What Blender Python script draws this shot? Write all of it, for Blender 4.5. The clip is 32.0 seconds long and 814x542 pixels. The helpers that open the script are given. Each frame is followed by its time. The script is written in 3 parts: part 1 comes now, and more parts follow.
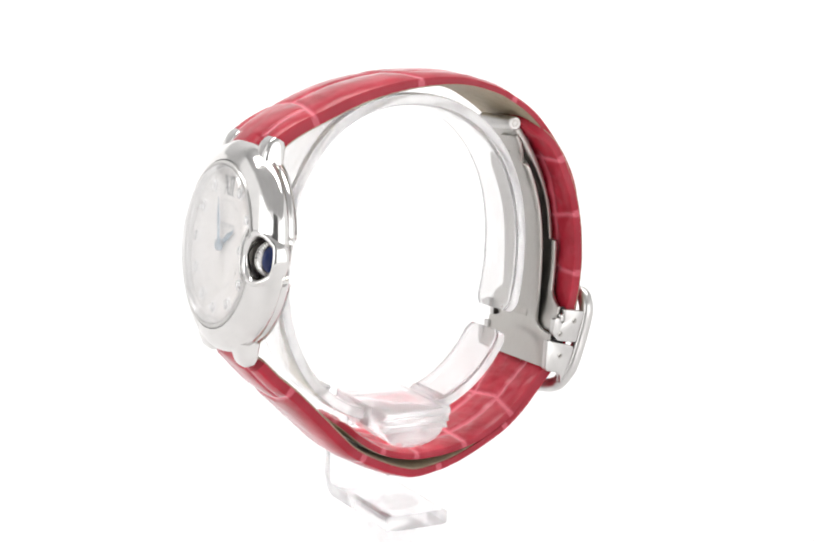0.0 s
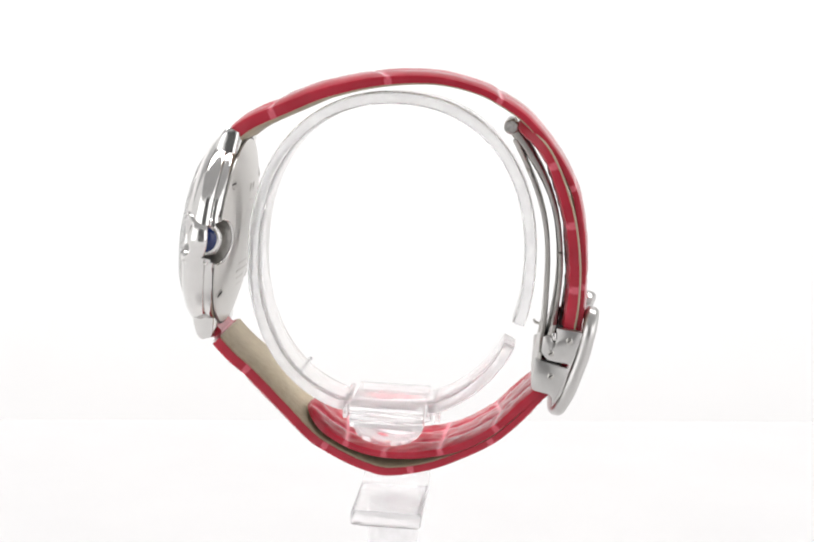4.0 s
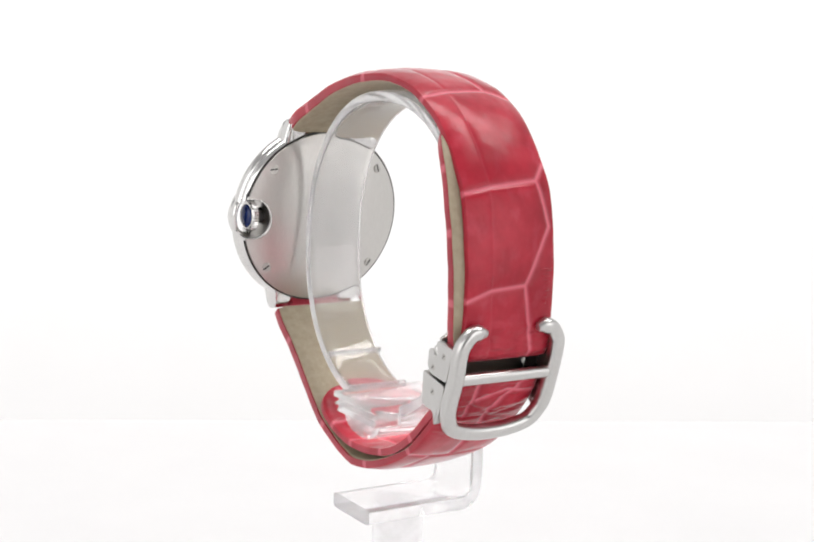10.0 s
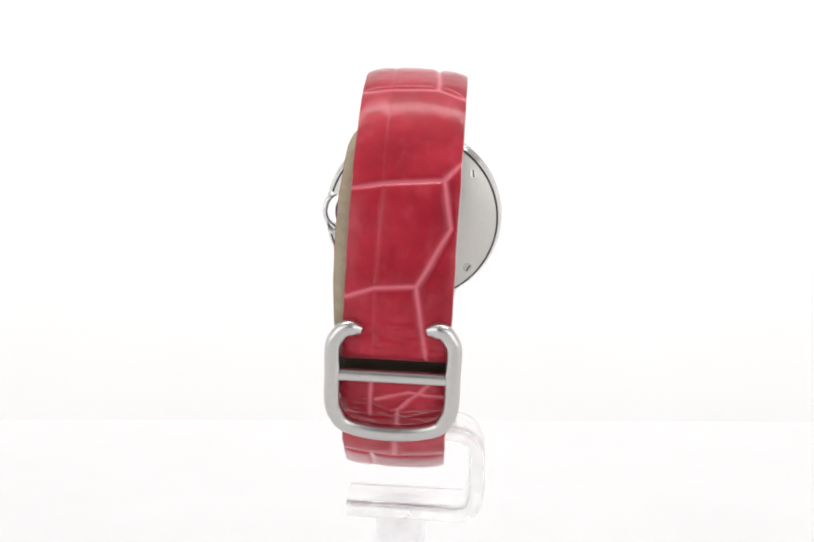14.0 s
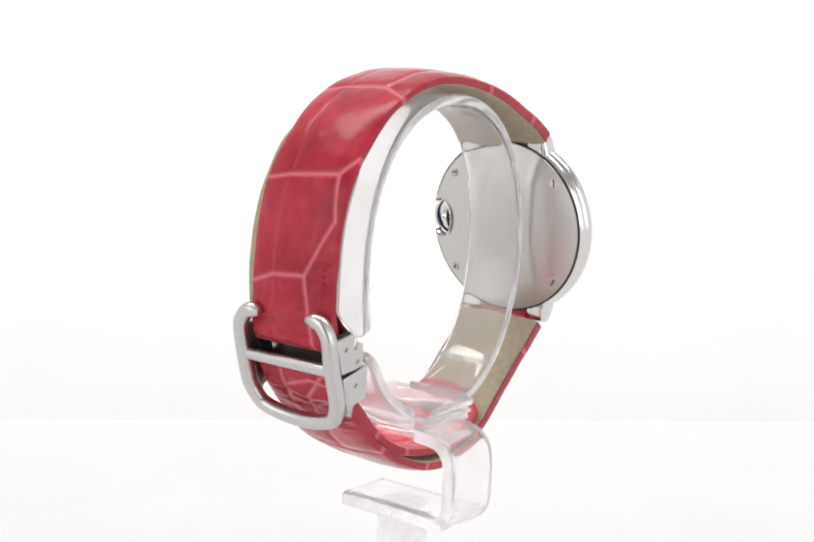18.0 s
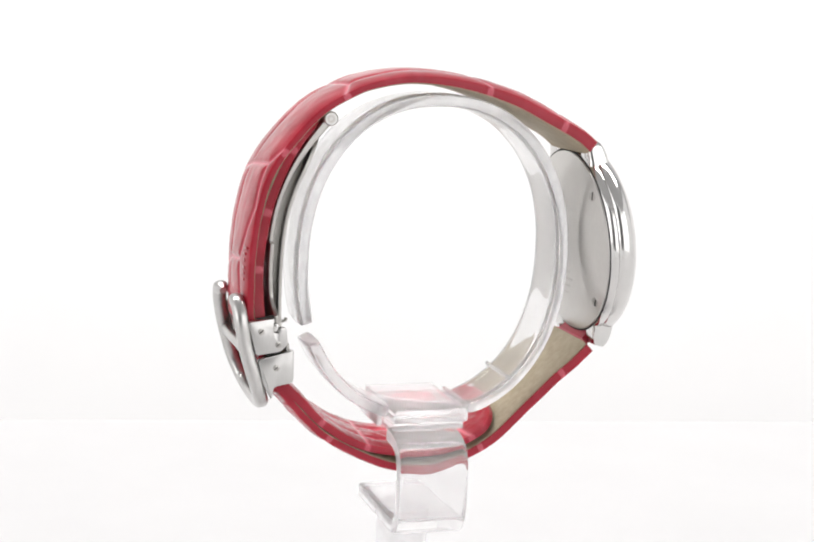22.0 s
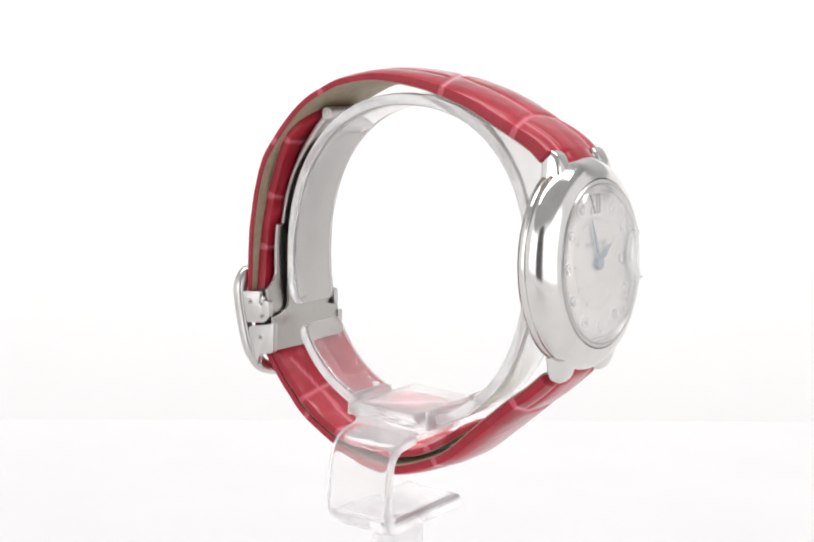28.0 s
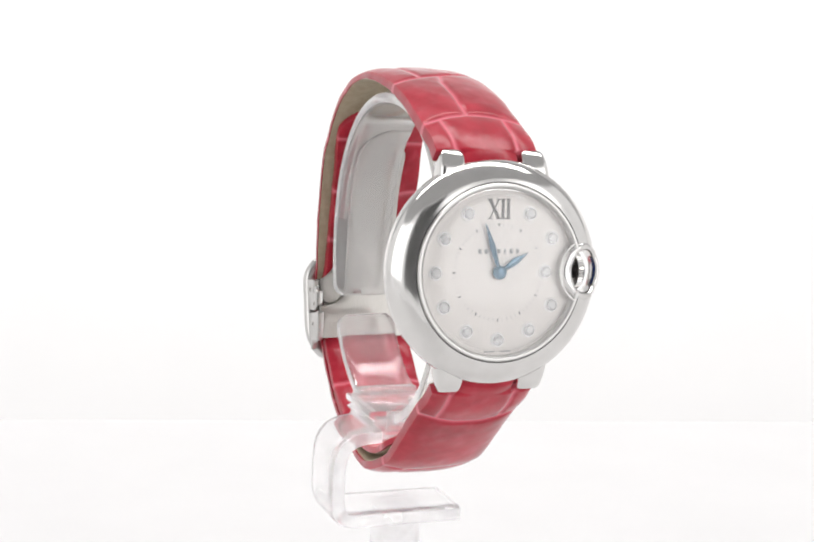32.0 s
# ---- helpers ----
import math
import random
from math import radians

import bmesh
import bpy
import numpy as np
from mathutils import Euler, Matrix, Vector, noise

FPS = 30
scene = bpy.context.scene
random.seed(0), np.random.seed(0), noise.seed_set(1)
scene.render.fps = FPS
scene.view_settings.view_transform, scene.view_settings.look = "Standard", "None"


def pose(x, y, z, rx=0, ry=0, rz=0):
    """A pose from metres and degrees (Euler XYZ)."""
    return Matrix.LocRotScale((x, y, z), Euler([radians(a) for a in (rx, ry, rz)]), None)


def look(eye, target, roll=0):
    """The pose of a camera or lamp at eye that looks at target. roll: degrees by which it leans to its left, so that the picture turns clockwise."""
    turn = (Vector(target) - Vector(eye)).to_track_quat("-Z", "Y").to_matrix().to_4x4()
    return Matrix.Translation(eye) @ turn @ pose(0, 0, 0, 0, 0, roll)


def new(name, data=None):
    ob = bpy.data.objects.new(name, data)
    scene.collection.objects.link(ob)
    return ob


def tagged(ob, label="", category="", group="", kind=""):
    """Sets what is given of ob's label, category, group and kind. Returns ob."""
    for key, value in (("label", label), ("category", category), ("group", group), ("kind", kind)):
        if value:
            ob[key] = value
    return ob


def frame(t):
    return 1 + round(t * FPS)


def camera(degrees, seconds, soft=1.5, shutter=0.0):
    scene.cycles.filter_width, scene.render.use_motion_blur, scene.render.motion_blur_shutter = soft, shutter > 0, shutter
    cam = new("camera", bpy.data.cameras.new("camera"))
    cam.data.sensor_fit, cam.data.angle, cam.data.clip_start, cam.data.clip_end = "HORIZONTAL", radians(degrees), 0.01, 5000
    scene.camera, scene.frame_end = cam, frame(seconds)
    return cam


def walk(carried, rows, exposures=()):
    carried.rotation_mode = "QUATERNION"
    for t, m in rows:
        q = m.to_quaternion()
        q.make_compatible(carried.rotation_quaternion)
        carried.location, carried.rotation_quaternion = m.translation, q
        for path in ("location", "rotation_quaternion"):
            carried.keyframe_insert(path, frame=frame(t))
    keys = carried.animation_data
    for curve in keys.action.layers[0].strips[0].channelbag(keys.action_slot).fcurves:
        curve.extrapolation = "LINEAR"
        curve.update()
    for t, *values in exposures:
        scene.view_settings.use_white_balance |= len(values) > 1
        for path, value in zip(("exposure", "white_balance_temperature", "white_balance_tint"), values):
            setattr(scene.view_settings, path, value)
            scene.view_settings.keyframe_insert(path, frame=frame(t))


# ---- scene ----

# Camera: stands still in front of the turning display stand. z = 0 is the table.
AXIS_Z = 0.095          # height of the plan's zero above the table
EYE = (0.0, -0.2229, AXIS_Z + 0.0242)
AIM = (-0.00037, 0.0, AXIS_Z - 0.01321)
START, RATE = 210.68, -8.738    # where the dial points at the start, and the turntable's even speed in degrees a second
cam = camera(31.3, 32.0, soft=2.0)
walk(cam, [(0, look(EYE, AIM, 2.81)), (32, look(EYE, AIM, 2.81))], [(0, 0.2), (1, 0.15), (3, 0.02), (4, 0.0), (32, -0.02)])

# Light: pale surround as in a white tent. Added unseen fills: both front sides, backdrop.
world = bpy.data.worlds.new("studio")
scene.world = world
world.use_nodes = True
world.node_tree.nodes["Background"].inputs[0].default_value = (1.0, 0.988, 0.99, 1)
world.node_tree.nodes["Background"].inputs[1].default_value = 0.96


def panel(name, eye, target, sx, sy, watts):
    lamp = bpy.data.lights.new(name, "AREA")
    lamp.shape, lamp.size, lamp.size_y, lamp.energy = "RECTANGLE", sx, sy, watts
    lamp.color = (1.0, 0.988, 0.985)
    ob = new(name, lamp)
    ob.matrix_world = look(eye, target)
    return ob


panel("front_fill_west", (-0.60, -0.55, 0.3), (0, 0, 0.09), 0.75, 0.6, 1.5)
panel("front_fill_east", (0.60, -0.55, 0.3), (0, 0, 0.09), 0.75, 0.6, 1.5)
panel("backdrop_fill", (0.0, 0.2, 1.05), (0, 0.62, 0.0), 1.6, 0.24, 12.2)


# ---------- materials ----------
def node_mat(name):
    m = bpy.data.materials.new(name)
    m.use_nodes = True
    nt = m.node_tree
    return m, nt, nt.nodes["Principled BSDF"]


def noise_node(nt, scale, detail=3.0, stretch=None):
    co = nt.nodes.new("ShaderNodeTexCoord")
    tex = nt.nodes.new("ShaderNodeTexNoise")
    tex.inputs["Scale"].default_value, tex.inputs["Detail"].default_value = scale, detail
    if stretch:
        mp = nt.nodes.new("ShaderNodeMapping")
        mp.inputs["Scale"].default_value = stretch
        nt.links.new(co.outputs["Object"], mp.inputs["Vector"])
        nt.links.new(mp.outputs["Vector"], tex.inputs["Vector"])
    else:
        nt.links.new(co.outputs["Object"], tex.inputs["Vector"])
    return tex


def ramp(nt, fac, stops):
    r = nt.nodes.new("ShaderNodeValToRGB")
    r.color_ramp.elements[0].position, r.color_ramp.elements[0].color = stops[0][0], (*stops[0][1], 1)
    r.color_ramp.elements[1].position, r.color_ramp.elements[1].color = stops[-1][0], (*stops[-1][1], 1)
    for pos, col in stops[1:-1]:
        r.color_ramp.elements.new(pos).color = (*col, 1)
    nt.links.new(fac, r.inputs[0])
    return r.outputs[0]


def bump(nt, bsdf, height, strength, dist):
    b = nt.nodes.new("ShaderNodeBump")
    b.inputs["Strength"].default_value, b.inputs["Distance"].default_value = strength, dist
    nt.links.new(height, b.inputs["Height"])
    nt.links.new(b.outputs[0], bsdf.inputs["Normal"])


def grained(name, a, b, rough, metal, scale, stretch=None, bump_strength=0.0, bump_dist=0.00002, rough_b=None):
    m, nt, bs = node_mat(name)
    tex = noise_node(nt, scale, 4.0, stretch)
    nt.links.new(ramp(nt, tex.outputs["Fac"], [(0.3, a), (0.7, b)]), bs.inputs["Base Color"])
    bs.inputs["Metallic"].default_value = metal
    bs.inputs["Roughness"].default_value = rough
    if rough_b is not None:
        mr = nt.nodes.new("ShaderNodeMapRange")
        mr.inputs["To Min"].default_value, mr.inputs["To Max"].default_value = rough, rough_b
        nt.links.new(tex.outputs["Fac"], mr.inputs["Value"])
        nt.links.new(mr.outputs[0], bs.inputs["Roughness"])
    if bump_strength:
        bump(nt, bs, tex.outputs["Fac"], bump_strength, bump_dist)
    return m


def leather():
    m, nt, bs = node_mat("crocodile_leather")
    big, mid, fine, grain = noise_node(nt, 120.0, 5.0), noise_node(nt, 420.0, 4.0), noise_node(nt, 900.0, 6.0), noise_node(nt, 2600.0, 3.0)
    tone = ramp(nt, big.outputs["Fac"], [(0.3, (0.29, 0.010, 0.022)), (0.5, (0.38, 0.016, 0.032)), (0.72, (0.46, 0.028, 0.048))])
    shade = nt.nodes.new("ShaderNodeMix")
    shade.data_type, shade.blend_type = "RGBA", "MULTIPLY"
    shade.inputs[0].default_value = 1.0
    nt.links.new(tone, shade.inputs[6])
    nt.links.new(ramp(nt, mid.outputs["Fac"], [(0.32, (0.88, 0.84, 0.86)), (0.62, (1.04, 1.08, 1.08))]), shade.inputs[7])
    at = nt.nodes.new("ShaderNodeAttribute")
    at.attribute_name = "seam"
    mix = nt.nodes.new("ShaderNodeMix")
    mix.data_type = "RGBA"
    mix.inputs[7].default_value = (0.72, 0.17, 0.22, 1)
    nt.links.new(at.outputs["Fac"], mix.inputs[0])
    rim, paint = nt.nodes.new("ShaderNodeAttribute"), nt.nodes.new("ShaderNodeMix")
    rim.attribute_name, paint.data_type = "edge_paint", "RGBA"
    paint.inputs[7].default_value = (0.25, 0.010, 0.022, 1)
    nt.links.new(rim.outputs["Fac"], paint.inputs[0])
    # pale rubbed patches and fine scratches
    rub = noise_node(nt, 330.0, 9.0, (1.0, 1.4, 1.0))
    worn = nt.nodes.new("ShaderNodeMix")
    worn.data_type = "RGBA"
    worn.inputs[7].default_value = (0.60, 0.10, 0.15, 1)
    nt.links.new(ramp(nt, rub.outputs["Fac"], [(0.53, (0.0, 0.0, 0.0)), (0.75, (0.2, 0.2, 0.2))]), worn.inputs[0])
    nt.links.new(shade.outputs[2], worn.inputs[6])
    nt.links.new(worn.outputs[2], paint.inputs[6])
    nt.links.new(paint.outputs[2], mix.inputs[6])
    nt.links.new(mix.outputs[2], bs.inputs["Base Color"])
    bs.inputs["Roughness"].default_value = 0.38
    bs.inputs["Coat Weight"].default_value = 1.0
    bs.inputs["Coat IOR"].default_value = 1.29
    mr = nt.nodes.new("ShaderNodeMapRange")
    mr.inputs["To Min"].default_value, mr.inputs["To Max"].default_value = 0.17, 0.30
    nt.links.new(fine.outputs["Fac"], mr.inputs["Value"])
    nt.links.new(mr.outputs[0], bs.inputs["Coat Roughness"])
    bs.inputs["Specular IOR Level"].default_value = 0.06
    bs.inputs["Sheen Weight"].default_value = 0.35
    bs.inputs["Sheen Roughness"].default_value = 0.22
    both = nt.nodes.new("ShaderNodeMath")
    both.operation = "MULTIPLY_ADD"
    both.inputs[1].default_value = 0.3
    nt.links.new(grain.outputs["Fac"], both.inputs[0])
    nt.links.new(fine.outputs["Fac"], both.inputs[2])
    bump(nt, bs, both.outputs[0], 0.11, 0.0002)
    nt.links.new(bs.inputs["Normal"].links[0].from_socket, bs.inputs["Coat Normal"])
    return m


def acrylic(name, haze, scratch=0.05):
    """Solid clear acrylic that bends light; a white haze gives its scuffing and bright edge glare."""
    m, nt, bs = node_mat(name)
    nt.nodes.remove(bs)
    body, veil, mix = nt.nodes.new("ShaderNodeBsdfGlass"), nt.nodes.new("ShaderNodeBsdfDiffuse"), nt.nodes.new("ShaderNodeMixShader")
    body.inputs["IOR"].default_value, body.inputs["Roughness"].default_value = 1.49, 0.0
    veil.inputs[0].default_value = (0.97, 0.97, 0.975, 1)
    glow, milk = nt.nodes.new("ShaderNodeBsdfTranslucent"), nt.nodes.new("ShaderNodeMixShader")
    glow.inputs[0].default_value = (0.98, 0.98, 0.985, 1)
    milk.inputs[0].default_value = 0.7
    nt.links.new(veil.outputs[0], milk.inputs[1])
    nt.links.new(glow.outputs[0], milk.inputs[2])
    tex, fine = noise_node(nt, 160.0, 4.0), noise_node(nt, 500.0, 2.0)
    mr = nt.nodes.new("ShaderNodeMapRange")
    mr.inputs["From Min"].default_value, mr.inputs["From Max"].default_value = 0.3, 0.7
    mr.inputs["To Min"].default_value, mr.inputs["To Max"].default_value = haze * 0.75, haze * 1.25
    nt.links.new(tex.outputs["Fac"], mr.inputs["Value"])
    b = nt.nodes.new("ShaderNodeBump")
    b.inputs["Strength"].default_value, b.inputs["Distance"].default_value = scratch, 0.0004
    nt.links.new(fine.outputs["Fac"], b.inputs["Height"])
    nt.links.new(b.outputs[0], body.inputs["Normal"])
    nt.links.new(mr.outputs[0], mix.inputs[0])
    nt.links.new(body.outputs[0], mix.inputs[1])
    nt.links.new(milk.outputs[0], mix.inputs[2])
    nt.links.new(mix.outputs[0], nt.nodes["Material Output"].inputs[0])
    return m


def clear(name, ior, tint, haze, rough, scratch, power=4.5, bend=0.0, milk_node="ShaderNodeBsdfTranslucent"):
    """Thin clear plastic or glass: see-through, with a gloss that grows at grazing angles and a little white haze."""
    m, nt, bs = node_mat(name)
    nt.nodes.remove(bs)
    out = nt.nodes["Material Output"]
    see, gloss, milk = nt.nodes.new("ShaderNodeBsdfTransparent"), nt.nodes.new("ShaderNodeBsdfGlossy"), nt.nodes.new(milk_node)
    see.inputs[0].default_value = (*tint, 1)
    milk.inputs[0].default_value = (0.97, 0.97, 0.975, 1)
    gloss.inputs["Roughness"].default_value = rough
    fr = nt.nodes.new("ShaderNodeLayerWeight")
    fr.inputs["Blend"].default_value = 0.5
    pw, base = nt.nodes.new("ShaderNodeMath"), nt.nodes.new("ShaderNodeMath")
    pw.operation, base.operation = "POWER", "MULTIPLY_ADD"
    pw.inputs[1].default_value = power
    f0 = ((ior - 1) / (ior + 1)) ** 2
    base.inputs[1].default_value, base.inputs[2].default_value = 1 - f0, f0
    nt.links.new(fr.outputs["Facing"], pw.inputs[0])
    nt.links.new(pw.outputs[0], base.inputs[0])
    tex = noise_node(nt, 160.0, 3.0)
    if scratch:
        b = nt.nodes.new("ShaderNodeBump")
        b.inputs["Strength"].default_value, b.inputs["Distance"].default_value = scratch, 0.0005
        nt.links.new(tex.outputs["Fac"], b.inputs["Height"])
        nt.links.new(b.outputs[0], gloss.inputs["Normal"])
        nt.links.new(b.outputs[0], fr.inputs["Normal"])
    mr = nt.nodes.new("ShaderNodeMapRange")
    mr.inputs["To Min"].default_value, mr.inputs["To Max"].default_value = haze * 0.6, haze * 1.4
    nt.links.new(tex.outputs["Fac"], mr.inputs["Value"])
    a, b2 = nt.nodes.new("ShaderNodeMixShader"), nt.nodes.new("ShaderNodeMixShader")
    nt.links.new(mr.outputs[0], a.inputs[0])
    nt.links.new(see.outputs[0], a.inputs[1])
    nt.links.new(milk.outputs[0], a.inputs[2])
    nt.links.new(base.outputs[0], b2.inputs[0])
    nt.links.new(a.outputs[0], b2.inputs[1])
    nt.links.new(gloss.outputs[0], b2.inputs[2])
    if bend:
        ref, c = nt.nodes.new("ShaderNodeBsdfGlass"), nt.nodes.new("ShaderNodeMixShader")
        ref.inputs["IOR"].default_value, ref.inputs["Roughness"].default_value = ior, rough
        c.inputs[0].default_value = bend
        nt.links.new(b2.outputs[0], c.inputs[1])
        nt.links.new(ref.outputs[0], c.inputs[2])
        nt.links.new(c.outputs[0], out.inputs[0])
    else:
        nt.links.new(b2.outputs[0], out.inputs[0])
    return m


STEEL = grained("polished_steel", (0.675, 0.665, 0.65), (0.735, 0.725, 0.71), 0.07, 1.0, 300.0, None, 0.0, rough_b=0.19)
BRUSHED = grained("brushed_steel", (0.56, 0.545, 0.52), (0.62, 0.605, 0.58), 0.28, 1.0, 900.0, (1, 14, 1), 0.22, 0.00002, rough_b=0.36)
CLASP = grained("clasp_steel", (0.45, 0.435, 0.41), (0.51, 0.495, 0.47), 0.28, 1.0, 900.0, (1, 14, 1), 0.12, 0.00002, rough_b=0.35)
SATIN = grained("satin_steel", (0.56, 0.552, 0.538), (0.60, 0.592, 0.578), 0.26, 1.0, 900.0, (8, 1, 1), 0.01, 0.00002, rough_b=0.32)
DARK = grained("dark_gap", (0.02, 0.018, 0.016), (0.035, 0.03, 0.028), 0.6, 0.0, 500.0)
LEATHER = leather()
LINING = grained("beige_lining_leather", (0.325, 0.268, 0.183), (0.40, 0.337, 0.237), 0.62, 0.0, 900.0, None, 0.25, 0.0001)
DIAL = grained("silver_dial", (0.80, 0.765, 0.735), (0.85, 0.815, 0.785), 0.4, 0.1, 260.0)
SETTING = grained("bright_setting", (0.92, 0.91, 0.90), (0.96, 0.955, 0.95), 0.35, 0.0, 900.0)
INK = grained("dial_print", (0.17, 0.165, 0.165), (0.23, 0.225, 0.22), 0.5, 0.2, 400.0)
PALE_INK = grained("pale_dial_print", (0.34, 0.34, 0.34), (0.42, 0.42, 0.42), 0.5, 0.2, 400.0)
BLUED = grained("blued_steel", (0.17, 0.27, 0.36), (0.25, 0.37, 0.47), 0.25, 0.6, 400.0)
SAPPHIRE = grained("blue_cabochon", (0.006, 0.015, 0.08), (0.012, 0.028, 0.13), 0.05, 0.0, 200.0)
DIAMOND = clear("diamond", 1.7, (0.99, 0.99, 0.99), 0.4, 0.05, 0.0, 2.0, 0.2, "ShaderNodeBsdfDiffuse")
CRYSTAL = clear("watch_crystal", 1.5, (0.998, 0.998, 0.998), 0.0, 0.12, 0.0, 2.0)
ACRYLIC = acrylic("clear_acrylic", 0.06)
STRIP = acrylic("strip_acrylic", 0.16)
RING = acrylic("ring_acrylic", 0.16)
# whiter haze on the edges stands in for light gathered in the acrylic
EDGE = acrylic("milky_acrylic_edge", 0.34, 0.0)
SOFT_EDGE = acrylic("strip_acrylic_edge", 0.30)
BLOCK = acrylic("block_acrylic", 0.15)
POST = acrylic("post_acrylic", 0.55)
ENGRAVED = grained("engraved_steel", (0.50, 0.48, 0.455), (0.56, 0.54, 0.515), 0.40, 1.0, 500.0)
PANEL_GREY = grained("dark_panel_grey", (0.10, 0.10, 0.10), (0.13, 0.13, 0.13), 0.8, 0.0, 6.0)
DIMMER_GREY = grained("dimmer_board_grey", (0.44, 0.44, 0.44), (0.48, 0.48, 0.48), 0.9, 0.0, 5.0)
PAPER = grained("white_backdrop_paper", (0.86, 0.855, 0.85), (0.89, 0.885, 0.88), 0.9, 0.0, 4.0)
WHITE = grained("white_table", (0.66, 0.655, 0.657), (0.68, 0.675, 0.677), 0.42, 0.0, 30.0)


# ---------- mesh helpers: everything below is drawn in millimetres ----------
def link(name, bm, mat, parent, label="", smooth=True, drop=0.0):
    """One mesh under a thing; drop: how far the thing's own zero lies below the plan's zero, in mm."""
    for v in bm.verts:
        v.co = Vector((v.co.x, v.co.y, v.co.z + drop)) * 0.001
    bmesh.ops.recalc_face_normals(bm, faces=bm.faces)
    me = bpy.data.meshes.new(name)
    for f in bm.faces:
        f.smooth = smooth
    bm.to_mesh(me)
    bm.free()
    me.materials.append(mat)
    ob = new(name, me)
    ob.parent = parent
    if label:
        tagged(ob, label)
    if smooth:
        me.set_sharp_from_angle(angle=radians(38))
    return ob


def spline(points, count):
    """Catmull-Rom through the points, resampled at even steps."""
    p = [Vector(q) for q in points]
    p = [p[0] * 2 - p[1]] + p + [p[-1] * 2 - p[-2]]
    dense = []
    for i in range(1, len(p) - 2):
        for k in range(24):
            t = k / 24
            a, b, c, d = p[i - 1], p[i], p[i + 1], p[i + 2]
            dense.append(0.5 * ((2 * b) + (c - a) * t + (2 * a - 5 * b + 4 * c - d) * t * t + (3 * b - a - 3 * c + d) * t ** 3))
    dense.append(p[-2])
    acc = [0.0]
    for a, b in zip(dense, dense[1:]):
        acc.append(acc[-1] + (b - a).length)
    out, j = [], 0
    for k in range(count):
        want = acc[-1] * k / (count - 1)
        while j < len(acc) - 2 and acc[j + 1] < want:
            j += 1
        span = max(acc[j + 1] - acc[j], 1e-9)
        out.append(dense[j].lerp(dense[j + 1], (want - acc[j]) / span))
    return out, acc[-1]


def box(bm, size, m):
    bmesh.ops.create_cube(bm, size=1, matrix=m @ Matrix.Diagonal((*size, 1)))


def bevelled(size, m, width=0.25, segs=2):
    bm = bmesh.new()
    bmesh.ops.create_cube(bm, size=1, matrix=Matrix.Diagonal((*size, 1)))
    bmesh.ops.bevel(bm, geom=bm.edges[:], offset=width, segments=segs, profile=0.5, affect="EDGES")
    bmesh.ops.transform(bm, matrix=m, verts=bm.verts)
    return bm


def lathe(profile, segs=128, m=Matrix.Identity(4)):
    """Turn (radius, height) points round the local z axis."""
    bm = bmesh.new()
    rings = []
    for r, z in profile:
        if r < 1e-6:
            rings.append([bm.verts.new((0, 0, z))])
        else:
            rings.append([bm.verts.new((r * math.cos(2 * math.pi * k / segs), r * math.sin(2 * math.pi * k / segs), z)) for k in range(segs)])
    for a, b in zip(rings, rings[1:]):
        for k in range(segs):
            quad = [a[k % len(a)], a[(k + 1) % len(a)], b[(k + 1) % len(b)], b[k % len(b)]]
            face = list(dict.fromkeys(quad))
            if len(face) > 2:
                bm.faces.new(face)
    bmesh.ops.transform(bm, matrix=m, verts=bm.verts)
    return bm


def tube(path, ra, rb, side, segs=12, power=2.0):
    """Sweep an oval (ra across, rb along side) over the path, with closed ends."""
    bm = bmesh.new()
    side = Vector(side)
    rings = []
    for i, q in enumerate(path):
        d = (path[min(i + 1, len(path) - 1)] - path[max(i - 1, 0)]).normalized()
        across = d.cross(side).normalized()
        up = across.cross(d).normalized()
        ring = []
        for k in range(segs):
            a = 2 * math.pi * k / segs
            c, s = math.cos(a), math.sin(a)
            c, s = math.copysign(abs(c) ** (2 / power), c), math.copysign(abs(s) ** (2 / power), s)
            ring.append(bm.verts.new(q + across * (ra[i] if isinstance(ra, list) else ra) * c + up * (rb[i] if isinstance(rb, list) else rb) * s))
        rings.append(ring)
    for a, b in zip(rings, rings[1:]):
        for k in range(segs):
            bm.faces.new((a[k], a[(k + 1) % segs], b[(k + 1) % segs], b[k]))
    bm.faces.new(rings[0][::-1])
    bm.faces.new(rings[-1])
    return bm


def rounded(outline, r):
    """Round off the corners of an outline."""
    out, n = [], len(outline)
    for k in range(n):
        a, b, c = (Vector(outline[(k + j) % n]) for j in (-1, 0, 1))
        p, q = b + (a - b).normalized() * min(r, (a - b).length * 0.4), b + (c - b).normalized() * min(r, (c - b).length * 0.4)
        for j in range(4):
            f = j / 3
            v = p * (1 - f) ** 2 + b * 2 * f * (1 - f) + q * f * f
            out.append((v.x, v.y))
    return out


